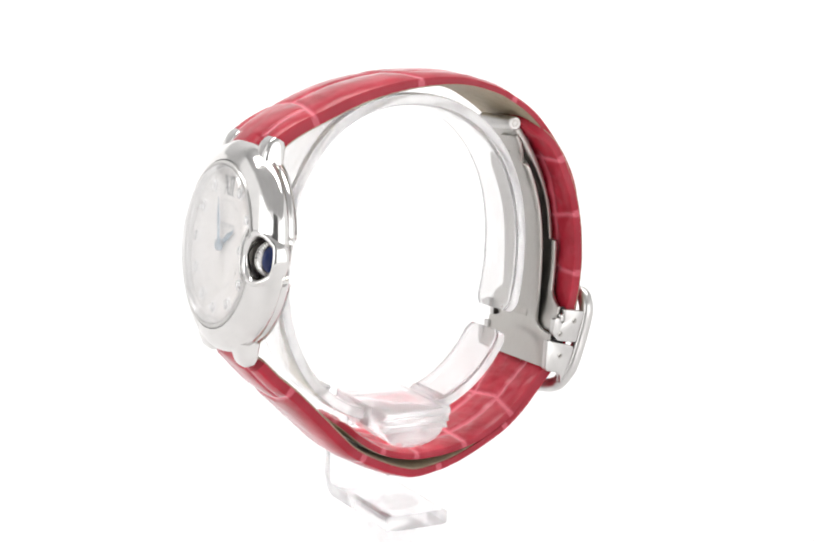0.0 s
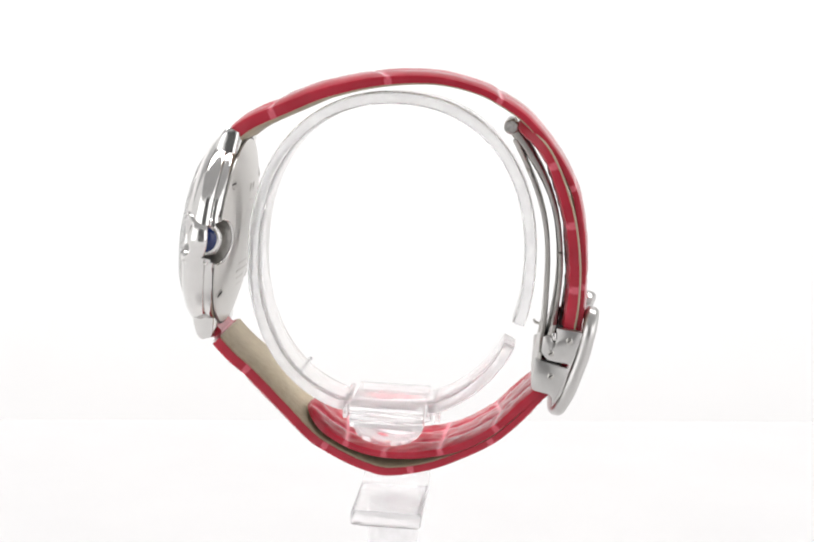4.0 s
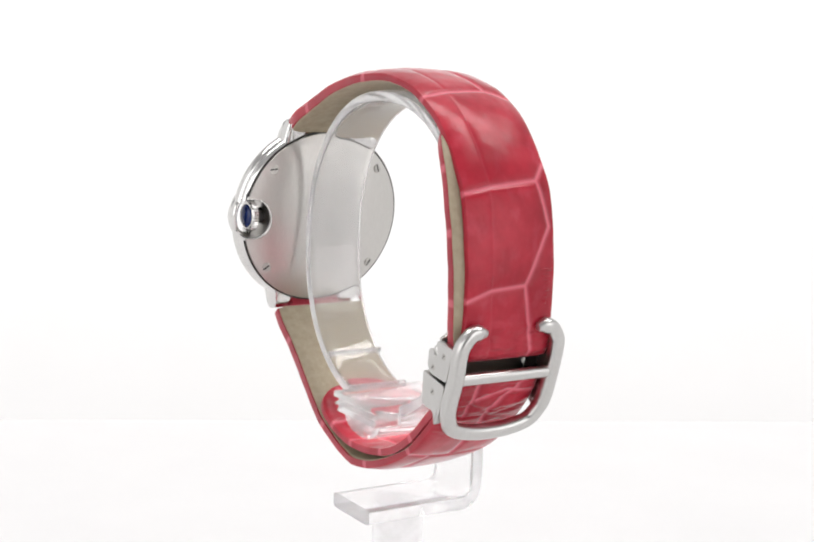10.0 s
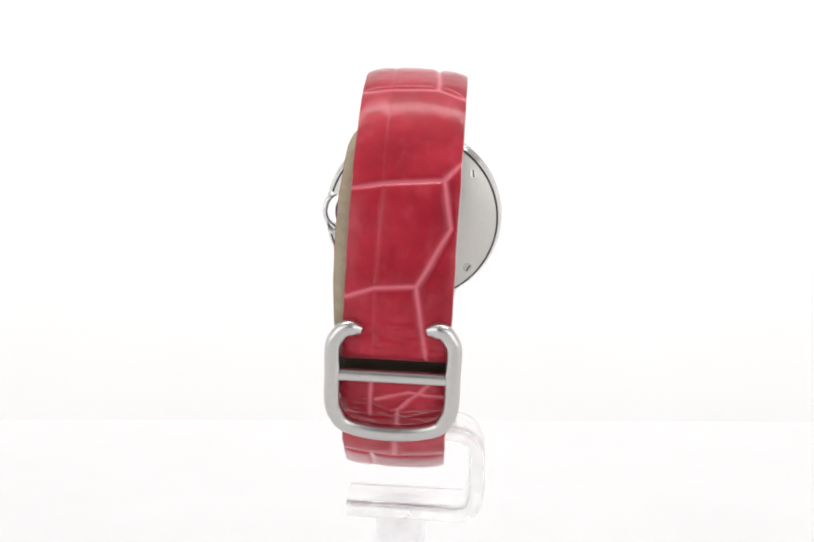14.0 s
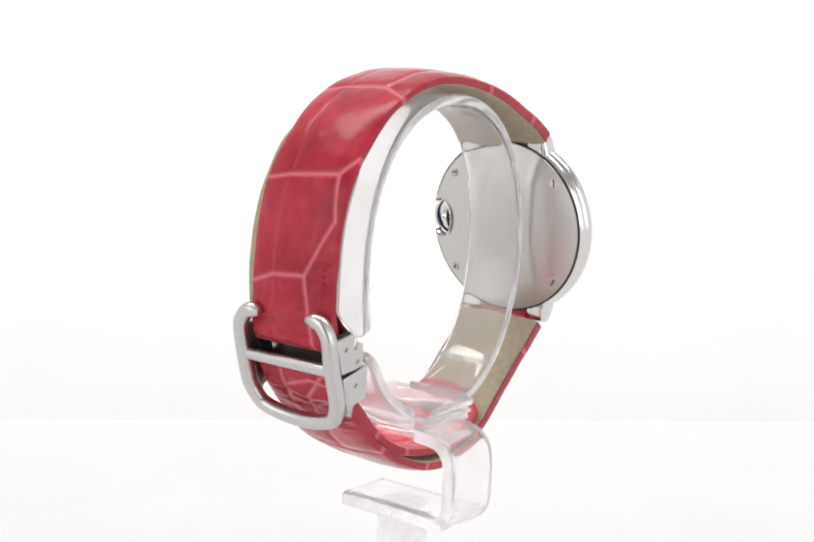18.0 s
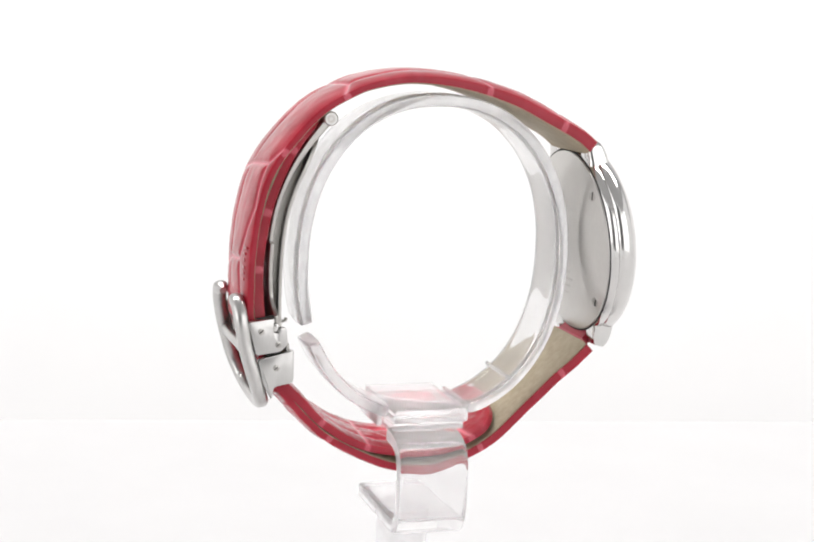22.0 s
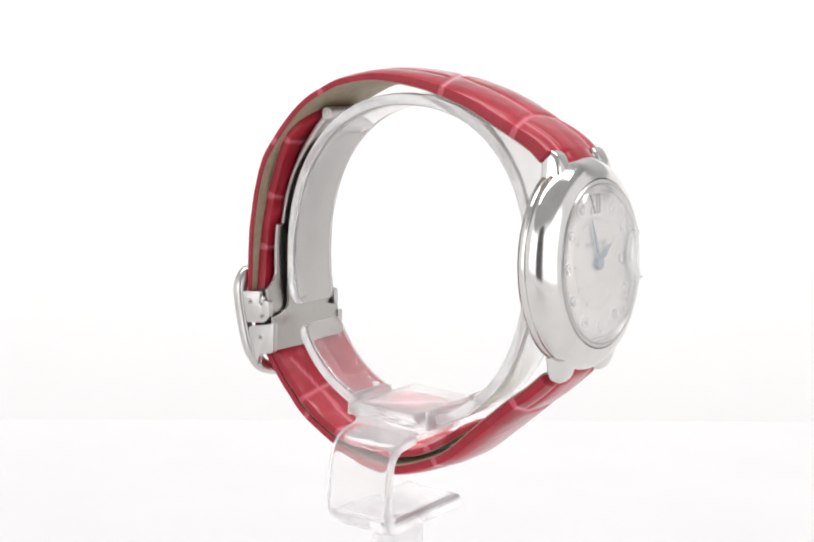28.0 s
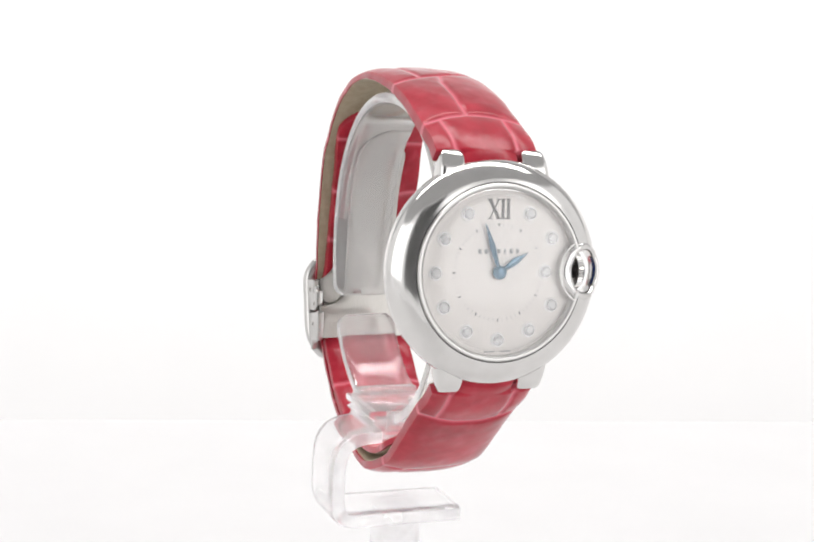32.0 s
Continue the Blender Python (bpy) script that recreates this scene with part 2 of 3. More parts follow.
def extrude_y(outline, y_a, y_b, width=0.0):
    """A plate with the given x-z outline between two y."""
    bm = bmesh.new()
    a = [bm.verts.new((x, y_a, z)) for x, z in outline]
    b = [bm.verts.new((x, y_b, z)) for x, z in outline]
    bm.faces.new(a)
    bm.faces.new(b[::-1])
    for k in range(len(a)):
        j = (k + 1) % len(a)
        bm.faces.new((a[k], a[j], b[j], b[k]))
    bmesh.ops.recalc_face_normals(bm, faces=bm.faces)
    if width:
        bmesh.ops.bevel(bm, geom=bm.edges[:], offset=width, segments=2, profile=0.5, affect="EDGES")
    return bm


# ---------- the setting ----------
def setting():
    bm = bmesh.new()
    top = [(-0.9, -0.3), (0.9, -0.3), (0.9, 0.365), (-0.9, 0.054)]
    for z in (0.0, -0.02):
        bm.faces.new([bm.verts.new((x * 1000, y * 1000, z * 1000)) for x, y in top])
    bm.verts.ensure_lookup_table()
    for k in range(4):
        bm.faces.new((bm.verts[k], bm.verts[(k + 1) % 4], bm.verts[4 + (k + 1) % 4], bm.verts[4 + k]))
    ob = link("table_top", bm, WHITE, None, "plain white photo table top under the display stand", False)
    tagged(ob, category="table", kind="structure")
    bm = bmesh.new()
    line = [(600.0, -900.0), (620.0, 60.0), (632.0, 200.0), (640.0, 320.0), (646.0, 320.0), (640.0, 200.0), (630.0, 60.0), (612.0, -900.0)]
    ends = [[bm.verts.new((x, y, z)) for y, z in line] for x in (-1600, 1600)]
    for k in range(8):
        bm.faces.new((ends[0][k], ends[0][(k + 1) % 8], ends[1][(k + 1) % 8], ends[1][k]))
    bm.faces.new(ends[0])
    bm.faces.new(ends[1][::-1])
    ob = link("backdrop", bm, PAPER, None, "plain white paper backdrop behind the table", False)
    tagged(ob, category="backdrop", kind="structure")
    # added out of view: gives the steel its dark reflected stripe
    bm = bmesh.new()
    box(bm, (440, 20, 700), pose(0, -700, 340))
    ob = link("dark_reflection_panel", bm, PANEL_GREY, None, "unseen dark panel added behind the camera for dark reflections", False)
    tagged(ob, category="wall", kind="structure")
    # unseen grey board, added so the strap's top mirrors less white
    bm = bmesh.new()
    box(bm, (3200, 20, 2000), pose(0, 760, 100))
    ob = link("rear_dimmer", bm, DIMMER_GREY, None, "unseen grey board added behind the backdrop to darken reflections", False)
    tagged(ob, category="wall", kind="structure")
    # overhead board out of view, added to hold back light from above
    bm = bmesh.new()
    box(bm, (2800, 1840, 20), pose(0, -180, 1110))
    ob = link("ceiling", bm, DIMMER_GREY, None, "unseen grey board added overhead to dim the light from above", False)
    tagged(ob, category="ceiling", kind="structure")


setting()

# ---------- the wrist watch ----------
YC = 0.1
WATCH_DROP = 44.0
WATCH_Y = 0.5           # the watch sits a little off the turning axis
watch = new("wrist_watch")
tagged(watch, "round steel wrist watch with red crocodile leather strap", "watch")
TILT = Matrix.Translation((29.8, YC, -8.05)) @ Matrix.Rotation(radians(84.0), 4, "Y")
# the case's own frame: z along the dial's normal, x down towards six o'clock, y towards the crown


def wp(name, bm, mat, parent=None, label="", smooth=True):
    for v in bm.verts:
        v.co.y += WATCH_Y
    return link(name, bm, mat, parent or watch, label, smooth, WATCH_DROP)


CROWN_R, CROWN_A, CROWN_B = 13.25, 3.0, 3.55
ARCH_R, ARCH_A, ARCH_B = 12.65, 2.85, 3.4


def near_crown(v, grow):
    return ((v.y - CROWN_R) / (CROWN_A + grow)) ** 2 + (v.x / (CROWN_B + grow)) ** 2 < 1


def pierced(profile, segs=192, grow=-0.35):
    bm = lathe(profile, segs)
    gone = [f for f in bm.faces if near_crown(f.calc_center_median(), grow)]
    bmesh.ops.delete(bm, geom=gone, context="FACES")
    for e in bm.edges:
        if e.is_boundary and grow < 0:
            for v in e.verts:
                q = math.hypot((v.co.y - CROWN_R) / (CROWN_A - 0.1), v.co.x / (CROWN_B - 0.1))
                if 0.6 < q < 1.35 and v.co.y < CROWN_R + 1.5:
                    v.co.y, v.co.x = CROWN_R + (v.co.y - CROWN_R) / q, v.co.x / q
    bmesh.ops.transform(bm, matrix=TILT, verts=bm.verts)
    return bm


def case():
    # a narrow rim behind, a fine groove, then the domed flank
    rim = [(14.70, -2.42), (14.82, -2.3), (15.06, -2.0), (15.17, -1.62), (15.14, -1.3), (15.04, -1.2), (15.0, -1.14), (15.06, -1.08)]
    prof, _ = spline([(15.2, -0.95, 0), (15.36, -0.55, 0), (15.4, 0.1, 0), (15.1, 1.0, 0), (14.3, 1.9, 0), (13.15, 2.6, 0), (12.2, 2.92, 0)], 26)
    wp("case_body", pierced(rim + [(p.x, p.y) for p in prof] + [(12.15, 2.6)]), STEEL, None, "polished steel rounded case body")
    wp("bezel_gap", pierced([(12.0, 2.3), (12.02, 2.78), (12.22, 2.78), (12.22, 2.3)]), DARK, None, "thin dark gap round the bezel")
    bez = [(12.08, 2.5), (12.08, 2.98), (11.95, 3.16), (11.7, 3.22), (11.45, 3.12), (11.3, 2.9), (11.25, 2.0)]
    wp("bezel", pierced(bez), SATIN, None, "narrow polished steel bezel ring")
    back, _ = spline([(0, -4.3, 0), (5, -4.18, 0), (9.5, -3.75, 0), (12.4, -3.2, 0), (14.4, -2.7, 0)], 22)
    cb = wp("case_back", pierced([(max(p.x, 0.0), p.y) for p in back] + [(14.42, -2.64), (14.44, -2.3), (13.0, -2.2)]), BRUSHED, None, "brushed steel case back")
    wp("back_gap", pierced([(14.3, -2.2), (14.35, -2.5), (14.74, -2.45), (14.76, -2.1)], 192, 0.5), DARK, None, "thin dark gap round the case back")
    for a in (50, 130, 230, 310):
        ang = radians(a)
        m = TILT @ Matrix.Translation((13.0 * math.cos(ang), 13.0 * math.sin(ang), -2.93)) @ Matrix.Rotation(ang, 4, "Z") @ Matrix.Rotation(radians(-22), 4, "Y")
        sc = wp("screw", lathe([(0, -0.2), (0.74, -0.2), (0.84, -0.1), (0.84, 0.3)], 20, m), CLASP, cb)
        wp("screw_slot", bevelled((0.26, 1.25, 0.16), m @ Matrix.Translation((0, 0, -0.17)) @ Matrix.Rotation(radians(a * 1.7), 4, "Z"), 0.03, 1), DARK, sc)
    # engraving that cannot be read: plain bars
    for x, y, lx, ly in ((-6.5, -1.2, 2.6, 0.25), (-6.5, 1.2, 2.6, 0.25), (-5.2, 0, 0.25, 2.6), (4.6, 0, 0.35, 6.0), (5.8, 0, 0.35, 7.4), (7.0, 0, 0.35, 5.0), (8.2, 0, 0.3, 3.6)):
        r = math.hypot(x, y)
        z = -4.31 + 0.0065 * r * r - 0.02
        wp("engraved_bar", bevelled((lx, ly, 0.06), TILT @ Matrix.Translation((x, y, z)), 0.02, 1), ENGRAVED, cb)
    # lugs: short rounded horns, with the strap between them
    for sx in (-1, 1):
        for sy in (-1, 1):
            pts, _ = spline([(sx * 11.0, sy * 6.0, -0.7), (sx * 13.4, sy * 6.0, -0.75), (sx * 15.0, sy * 5.95, -1.1), (sx * 15.7, sy * 5.9, -1.35), (sx * 16.1, sy * 5.9, -1.5)], 12)
            bm = tube(pts, [1.9, 1.9, 1.85, 1.8, 1.75, 1.7, 1.65, 1.58, 1.5, 1.4, 1.25, 0.95], [2.3, 2.3, 2.25, 2.2, 2.15, 2.1, 2.0, 1.95, 1.88, 1.8, 1.7, 1.5], (0, 1, 0), 28, 4.6)
            bmesh.ops.transform(bm, matrix=TILT, verts=bm.verts)
            wp("lug", bm, STEEL, None, "polished steel lug")
    # crown and its guard ring
    path, ra, rb = [], [], []
    for k in range(65):
        a = 2 * math.pi * k / 64
        u = 0.5 - 0.5 * math.cos(a)
        path.append(Vector((ARCH_B * math.sin(a), ARCH_R - ARCH_A * math.cos(a), 2.75 * (1 - u) ** 1.2)))
        ra.append(0.48 + 0.3 * (1 - u))
        rb.append(0.5 + 0.85 * math.sin(math.pi * min(1.0, 1.15 * u)) ** 0.7 + 0.78 * u * u)
    bm = tube(path, ra, rb, (0, 0, 1), 20, 2.4)
    bmesh.ops.transform(bm, matrix=TILT, verts=bm.verts)
    wp("crown_guard", bm, STEEL, None, "polished steel arch round the winding crown")
    # the dial opening steps inwards round the guard
    for nm, grow, z, ra0, rb0, mat in (("bezel_step", 0.95, 2.8, 0.22, 0.42, STEEL), ("bezel_step_gap", 0.74, 2.55, 0.12, 0.35, DARK)):
        path = []
        for k in range(-60, 61):
            a = radians(1.5 * k)
            q = Vector(((ARCH_B + grow) * math.sin(a), ARCH_R - (ARCH_A + grow) * math.cos(a), z))
            if math.hypot(q.x, q.y) < 11.75:
                path.append(q)
        bm = tube(path, ra0, rb0, (0, 0, 1), 14, 2.6)
        bmesh.ops.transform(bm, matrix=TILT, verts=bm.verts)
        wp(nm, bm, mat, None, "steel rim of the dial opening beside the crown" if mat == STEEL else "")
    path, ra = [], []
    for k in range(49):
        a = radians(-120 + 5 * k)
        u = 0.5 - 0.5 * math.cos(a)
        path.append(Vector((CROWN_B * math.sin(a), CROWN_R - CROWN_A * math.cos(a), -3.95 * (1 - u) ** 0.9)))
        ra.append(0.12 + 0.3 * u)
    bm = tube(path, ra, [0.16 + 0.5 * (r - 0.12) / 0.3 for r in ra], (0, 0, 1), 16, 2.2)
    bmesh.ops.transform(bm, matrix=TILT, verts=bm.verts)
    wp("crown_guard_rear", bm, STEEL, None, "thin polished steel rim round the crown recess")
    wall = bmesh.new()
    rings = []
    for lower in (True, False):
        ring = []
        for k in range(65):
            a = 2 * math.pi * k / 64
            ring.append(wall.verts.new((CROWN_B * math.sin(a), CROWN_R - CROWN_A * math.cos(a), -4.05 + 1.3 * (1 - math.cos(a)) if lower else 2.6)))
        rings.append(ring)
    for k in range(64):
        if 18 < k < 46:
            continue
        wall.faces.new((rings[0][k], rings[0][k + 1], rings[1][k + 1], rings[1][k]))
    bmesh.ops.transform(wall, matrix=TILT, verts=wall.verts)
    wp("crown_recess", wall, BRUSHED, None)
    cm = TILT @ Matrix.Translation((0, 12.35, -0.25)) @ Matrix.Rotation(radians(-90), 4, "X")
    cr = bmesh.new()
    n = 44
    rows = []
    for z, r, deep in ((-0.6, 1.5, 0), (-0.5, 2.1, 0), (-0.35, 2.65, 0.13), (0.4, 2.65, 0.13), (0.7, 2.25, 0), (0.72, 1.9, 0)):
        rows.append([cr.verts.new(((r - deep * (k % 2)) * math.cos(math.pi * k / n), (r - deep * (k % 2)) * math.sin(math.pi * k / n), z)) for k in range(2 * n)])
    for a, b in zip(rows, rows[1:]):
        for k in range(2 * n):
            cr.faces.new((a[k], a[(k + 1) % (2 * n)], b[(k + 1) % (2 * n)], b[k]))
    cr.faces.new(rows[-1])
    cr.faces.new(rows[0][::-1])
    bmesh.ops.transform(cr, matrix=cm, verts=cr.verts)
    crown = wp("winding_crown", cr, STEEL, None, "fluted polished steel winding crown", False)
    # near-black stem: the recess's shade is put into its colour
    wp("crown_stem", lathe([(1.3, -2.6), (1.3, -0.5), (1.0, -0.45)], 24, cm), DARK, crown, "crown stem, coloured dark for the shade of its recess")
    wp("cabochon", lathe([(2.0, 0.66), (1.85, 0.92), (1.45, 1.18), (0.8, 1.38), (0, 1.44)], 32, cm), SAPPHIRE, crown, "domed dark blue stone")


def dial():
    H = 2.0
    face = wp("dial", pierced([(0, H), (4, H), (8, H), (11.3, H), (11.3, H - 0.4)], 160), DIAL, None, "silver dial with diamond hour markers")

    def on(x, y, z=0.0):
        return TILT @ Matrix.Translation((x, y, H + z))
    for k in range(1, 12):
        a = radians(30 * k)
        r = 7.0 if k == 3 else 9.15
        m = on(-r * math.cos(a), r * math.sin(a))
        mk = wp("hour_marker", lathe([(1.04, 0), (1.0, 0.08), (0.9, 0.12), (0.82, 0.1), (0.0, 0.06)], 24, m), SETTING, face, "round steel setting with a small diamond")
        gem = lathe([(0, 0.1), (0.8, 0.36), (0.8, 0.42), (0.45, 0.6), (0, 0.6)], 8, m)
        wp("diamond", gem, DIAMOND, mk, "", False)
    # twelve o'clock numeral: X I I
    num = bmesh.new()
    cx, hgt = -8.55, 2.75
    for y, w in ((0.55, 0.42), (1.35, 0.42)):
        box(num, (hgt, w, 0.05), on(cx, y, 0.03))
    for y in (0.55, 1.35):
        for s in (-1, 1):
            box(num, (0.14, 0.74, 0.05), on(cx + s * (hgt / 2 - 0.07), y, 0.032))
    for lean, w in ((27, 0.46), (-27, 0.17)):
        box(num, (hgt * 1.08, w, 0.05), on(cx, -0.72, 0.03) @ Matrix.Rotation(radians(lean), 4, "Z"))
    for y in (-1.35, -0.1):
        for s in (-1, 1):
            box(num, (0.14, 0.66, 0.05), on(cx + s * (hgt / 2 - 0.07), y, 0.032))
    wp("numeral_twelve", num, INK, face, "dark grey roman numeral XII", False)
    # the maker's word as a plain bar, and one below
    for k in range(7):
        wp("print_bar", bevelled((0.66, 0.26 if k in (2, 4) else 0.48, 0.03), on(-2.85, -2.75 + 0.92 * k, 0.02), 0.01, 1), PALE_INK, face)
    for y in (-1.2, 1.2):
        wp("print_bar", bevelled((0.16, 1.5, 0.03), on(10.75, y, 0.02), 0.01, 1), PALE_INK, face)
    fine = bmesh.new()
    for k in range(60):
        a = radians(6 * k)
        if k % 5:
            box(fine, (0.36, 0.07, 0.03), on(-6.45 * math.cos(a), 6.45 * math.sin(a), 0.02) @ Matrix.Rotation(-a, 4, "Z"))
        else:
            wp("track_mark", bevelled((0.42, 0.2, 0.05), on(-6.45 * math.cos(a), 6.45 * math.sin(a), 0.02) @ Matrix.Rotation(-a, 4, "Z"), 0.02, 1), INK, face)
    tagged(wp("minute_track", fine, PALE_INK, face, "fine printed minute ticks", False), kind="stuff")

    def hand(name, deg, length, wide, z):
        bm = bmesh.new()
        shape = ((-0.6, 0.22), (0.9, 0.25), (length * 0.55, wide), (length, 0.03))
        top = []
        for sgn in (1, -1):
            top.append([bm.verts.new((-q, sgn * w, z)) for q, w in shape])
        ridge = [bm.verts.new((-q, 0, z + 0.16 * min(1, w * 4))) for q, w in shape]
        low = [[bm.verts.new((-q, sgn * w, z - 0.08)) for q, w in shape] for sgn in (1, -1)]
        for k in range(3):
            bm.faces.new((top[0][k], top[0][k + 1], ridge[k + 1], ridge[k]))
            bm.faces.new((ridge[k], ridge[k + 1], top[1][k + 1], top[1][k]))
            bm.faces.new((low[0][k], low[0][k + 1], top[0][k + 1], top[0][k]))
            bm.faces.new((low[1][k], low[1][k + 1], top[1][k + 1], top[1][k]))
        bmesh.ops.transform(bm, matrix=on(0, 0) @ Matrix.Rotation(radians(-deg), 4, "Z"), verts=bm.verts)
        wp(name, bm, BLUED, face, "blued steel sword hand", False)
    hand("hour_hand", 58.0, 4.9, 0.52, 0.42)
    hand("minute_hand", 342.0, 7.0, 0.42, 0.62)
    wp("hand_hub", lathe([(0.95, 0.3), (0.95, 0.7), (0.85, 0.86), (0.55, 1.0), (0.25, 1.06), (0, 1.07)], 32, on(0, 0)), BLUED, face, "round blued steel hub")
    dome = [(11.5, 2.9), (11.4, 3.3)] + [(11.2 * math.cos(a), 3.35 + 1.45 * math.sin(a)) for a in [radians(9 * k) for k in range(1, 11)]]
    under = [(11.2 * 0.95 * math.cos(a), 2.9 + 1.3 * math.sin(a)) for a in [radians(90 - 9 * k) for k in range(0, 11)]]
    cry = lathe([(max(r, 0) if r > 1e-5 else 0, z) for r, z in dome + under] + [(11.5, 2.9)], 128)
    gone = [f for f in cry.faces if near_crown(f.calc_center_median(), 0.1)]
    bmesh.ops.delete(cry, geom=gone, context="FACES")
    bmesh.ops.transform(cry, matrix=TILT, verts=cry.verts)
    ob = wp("crystal", cry, CRYSTAL, None, "domed clear watch crystal")
    ob.visible_shadow = False


case()
dial()

# ---------- the strap ----------
HALF = 7.45


def strap(name, line, thick, dome, seams, label, lining=True, count=620, cols=84, y_mid=(0.3, 0.3), half=HALF, flip=False, bow=0.0, notch=0.0, tongue=4.15, tip_round=0.0, tip_shift=0.0, twist=0.0, crease=0.04, slim=1.0, inset=1.0, creased=0.0):
    """A padded leather strap: line is its outer edge in x-z; thick and dome go from its start to its end."""
    pts, length = spline([(x, 0, z) for x, z in line], count)

    def seam_depth(s, y):
        best = 9.0
        for (s0, y0), (s1, y1), *faint in seams:
            dx, dy = s1 - s0, y1 - y0
            q = max(0.0, min(1.0, ((s - s0) * dx + (y - y0) * dy) / max(dx * dx + dy * dy, 1e-6)))
            best = min(best, math.hypot(s - s0 - q * dx, y - y0 - q * dy) + (0.42 if faint else 0.0))
        return best
    bm = bmesh.new()
    lay, painted = bm.verts.layers.float.new("seam"), bm.verts.layers.float.new("edge_paint")
    rows, inner = [], []
    for i, p in enumerate(pts):
        d = (pts[min(i + 1, count - 1)] - pts[max(i - 1, 0)]).normalized()
        nrm = Vector((d.z, 0, -d.x))
        if nrm.dot(p - Vector((0, 0, -13))) < 0:
            nrm = -nrm
        if flip:
            nrm = -nrm
        f = i / (count - 1)
        s = length * f
        th = thick[0] + (thick[1] - thick[0]) * min(1.0, f * slim)
        dm = dome[0] + (dome[1] - dome[0]) * min(1, f / 0.16) if f < 0.16 else dome[1] + (dome[2] - dome[1]) * min(1, (f - 0.16) * 1.9)
        ease = min(1.0, max(0.0, (f - 0.45) / 0.45))
        wob = y_mid[0] + (y_mid[1] - y_mid[0]) * ease * ease * (3 - 2 * ease) + bow * math.sin(math.pi * f) + 0.12 * noise.noise(Vector((s * 0.25, 3.1, len(name))))
        hw = half
        if s < notch:
            hw = tongue
        elif s < notch + 0.5:
            hw = tongue + (half - tongue) * (s - notch) / 0.5
        if s < tip_round:
            hw = half * max(0.12, (1 - (1 - s / tip_round) ** 2) ** 0.5)
            wob += tip_shift * (1 - hw / half)
        ring = []
        for k in range(cols + 1):
            e = -1 + 2 * k / cols
            y = hw * math.copysign(abs(e) ** 0.9, e)
            dist = seam_depth(s, y)
            groove = math.exp(-(dist / 0.42) ** 2)
            puff = 0.24 * (1 - math.exp(-dist / 1.1)) + crease * noise.noise(Vector((s * 0.5, y * 0.5, 1.7))) + (crease - 0.04) * abs(noise.noise(Vector((s * 0.9, y * 1.1, 4.2))))
            if creased and s > length - creased:
                worn = min(1.0, (s - length + creased) / 3.0)
                puff += worn * (0.3 * noise.noise(Vector((s * 0.75, y * 0.22, 8.1))) + 0.16 * noise.noise(Vector((s * 1.7, y * 0.6, 2.3))))
            lift = dm * (1 - abs(e) ** 2.6) + (puff - 0.2 * groove) * (1 - abs(e) ** 8)
            tip = min(1.0, (min(s, length - s) + 0.02) / 1.3) ** 0.5
            lift = lift * tip - 0.5 * (1 - tip)
            lean = twist * math.sin(math.pi * f) * y / half
            v = bm.verts.new(p + nrm * (lift + lean) + Vector((0, y + wob, 0)))
            v[lay] = max(0.0, min(1.0, math.exp(-(dist / 0.3) ** 2) * 0.9 + 0.02 * max(0, noise.noise(Vector((s * 1.4, y * 1.4, 0))))))
            ring.append(v)
        edge = 1.0 if seam_depth(s, hw) > 0.5 else 0.0
        edge2 = 1.0 if seam_depth(s, -hw) > 0.5 else 0.0
        for y, g, kk in ((hw + 0.1, edge, 0.35), (hw + 0.08, edge, 0.8), (-hw - 0.08, edge2, 0.8), (-hw - 0.1, edge2, 0.35)):
            v = bm.verts.new(p - nrm * (th * kk - twist * math.sin(math.pi * f) * y / half) + Vector((0, y + wob, 0)))
            v[lay], v[painted] = 0.05 + 0.45 * (1 - g), 0.5
            ring.append(v)
        rows.append(ring)
        if s >= notch * 1.1:
            inner.append((p - nrm * th * 0.82, nrm, th, wob, hw, twist * math.sin(math.pi * f) / half))
    for a, b in zip(rows, rows[1:]):
        for k in range(len(a)):
            j = (k + 1) % len(a)
            bm.faces.new((a[k], a[j], b[j], b[k]))
    bm.faces.new(rows[0])
    bm.faces.new(rows[-1][::-1])
    ob = wp(name, bm, LEATHER, None, label)
    if lining:
        lb = bmesh.new()
        rings = []
        for q, nrm, th, wob, hw, lean in inner[::2]:
            hw *= inset
            rings.append([lb.verts.new(q + nrm * (dz + lean * y) + Vector((0, y + wob, 0))) for y, dz in ((-hw, 0.1), (hw, 0.1), (hw, -0.08 * th), (hw * 0.9, -0.18 * th), (-hw * 0.9, -0.18 * th), (-hw, -0.08 * th))])
        for a, b in zip(rings, rings[1:]):
            for k in range(6):
                lb.faces.new((a[k], a[(k + 1) % 6], b[(k + 1) % 6], b[k]))
        lb.faces.new(rings[0])
        lb.faces.new(rings[-1][::-1])
        wp("lining", lb, LINING, ob, "smooth beige leather lining")
    return ob


def along(line, x, z):
    """How far along a line the place nearest to (x, z) is."""
    pts, length = spline([(a, 0, b) for a, b in line], 400)
    i = min(range(400), key=lambda k: (pts[k].x - x) ** 2 + (pts[k].z - z) ** 2)
    return length * i / 399


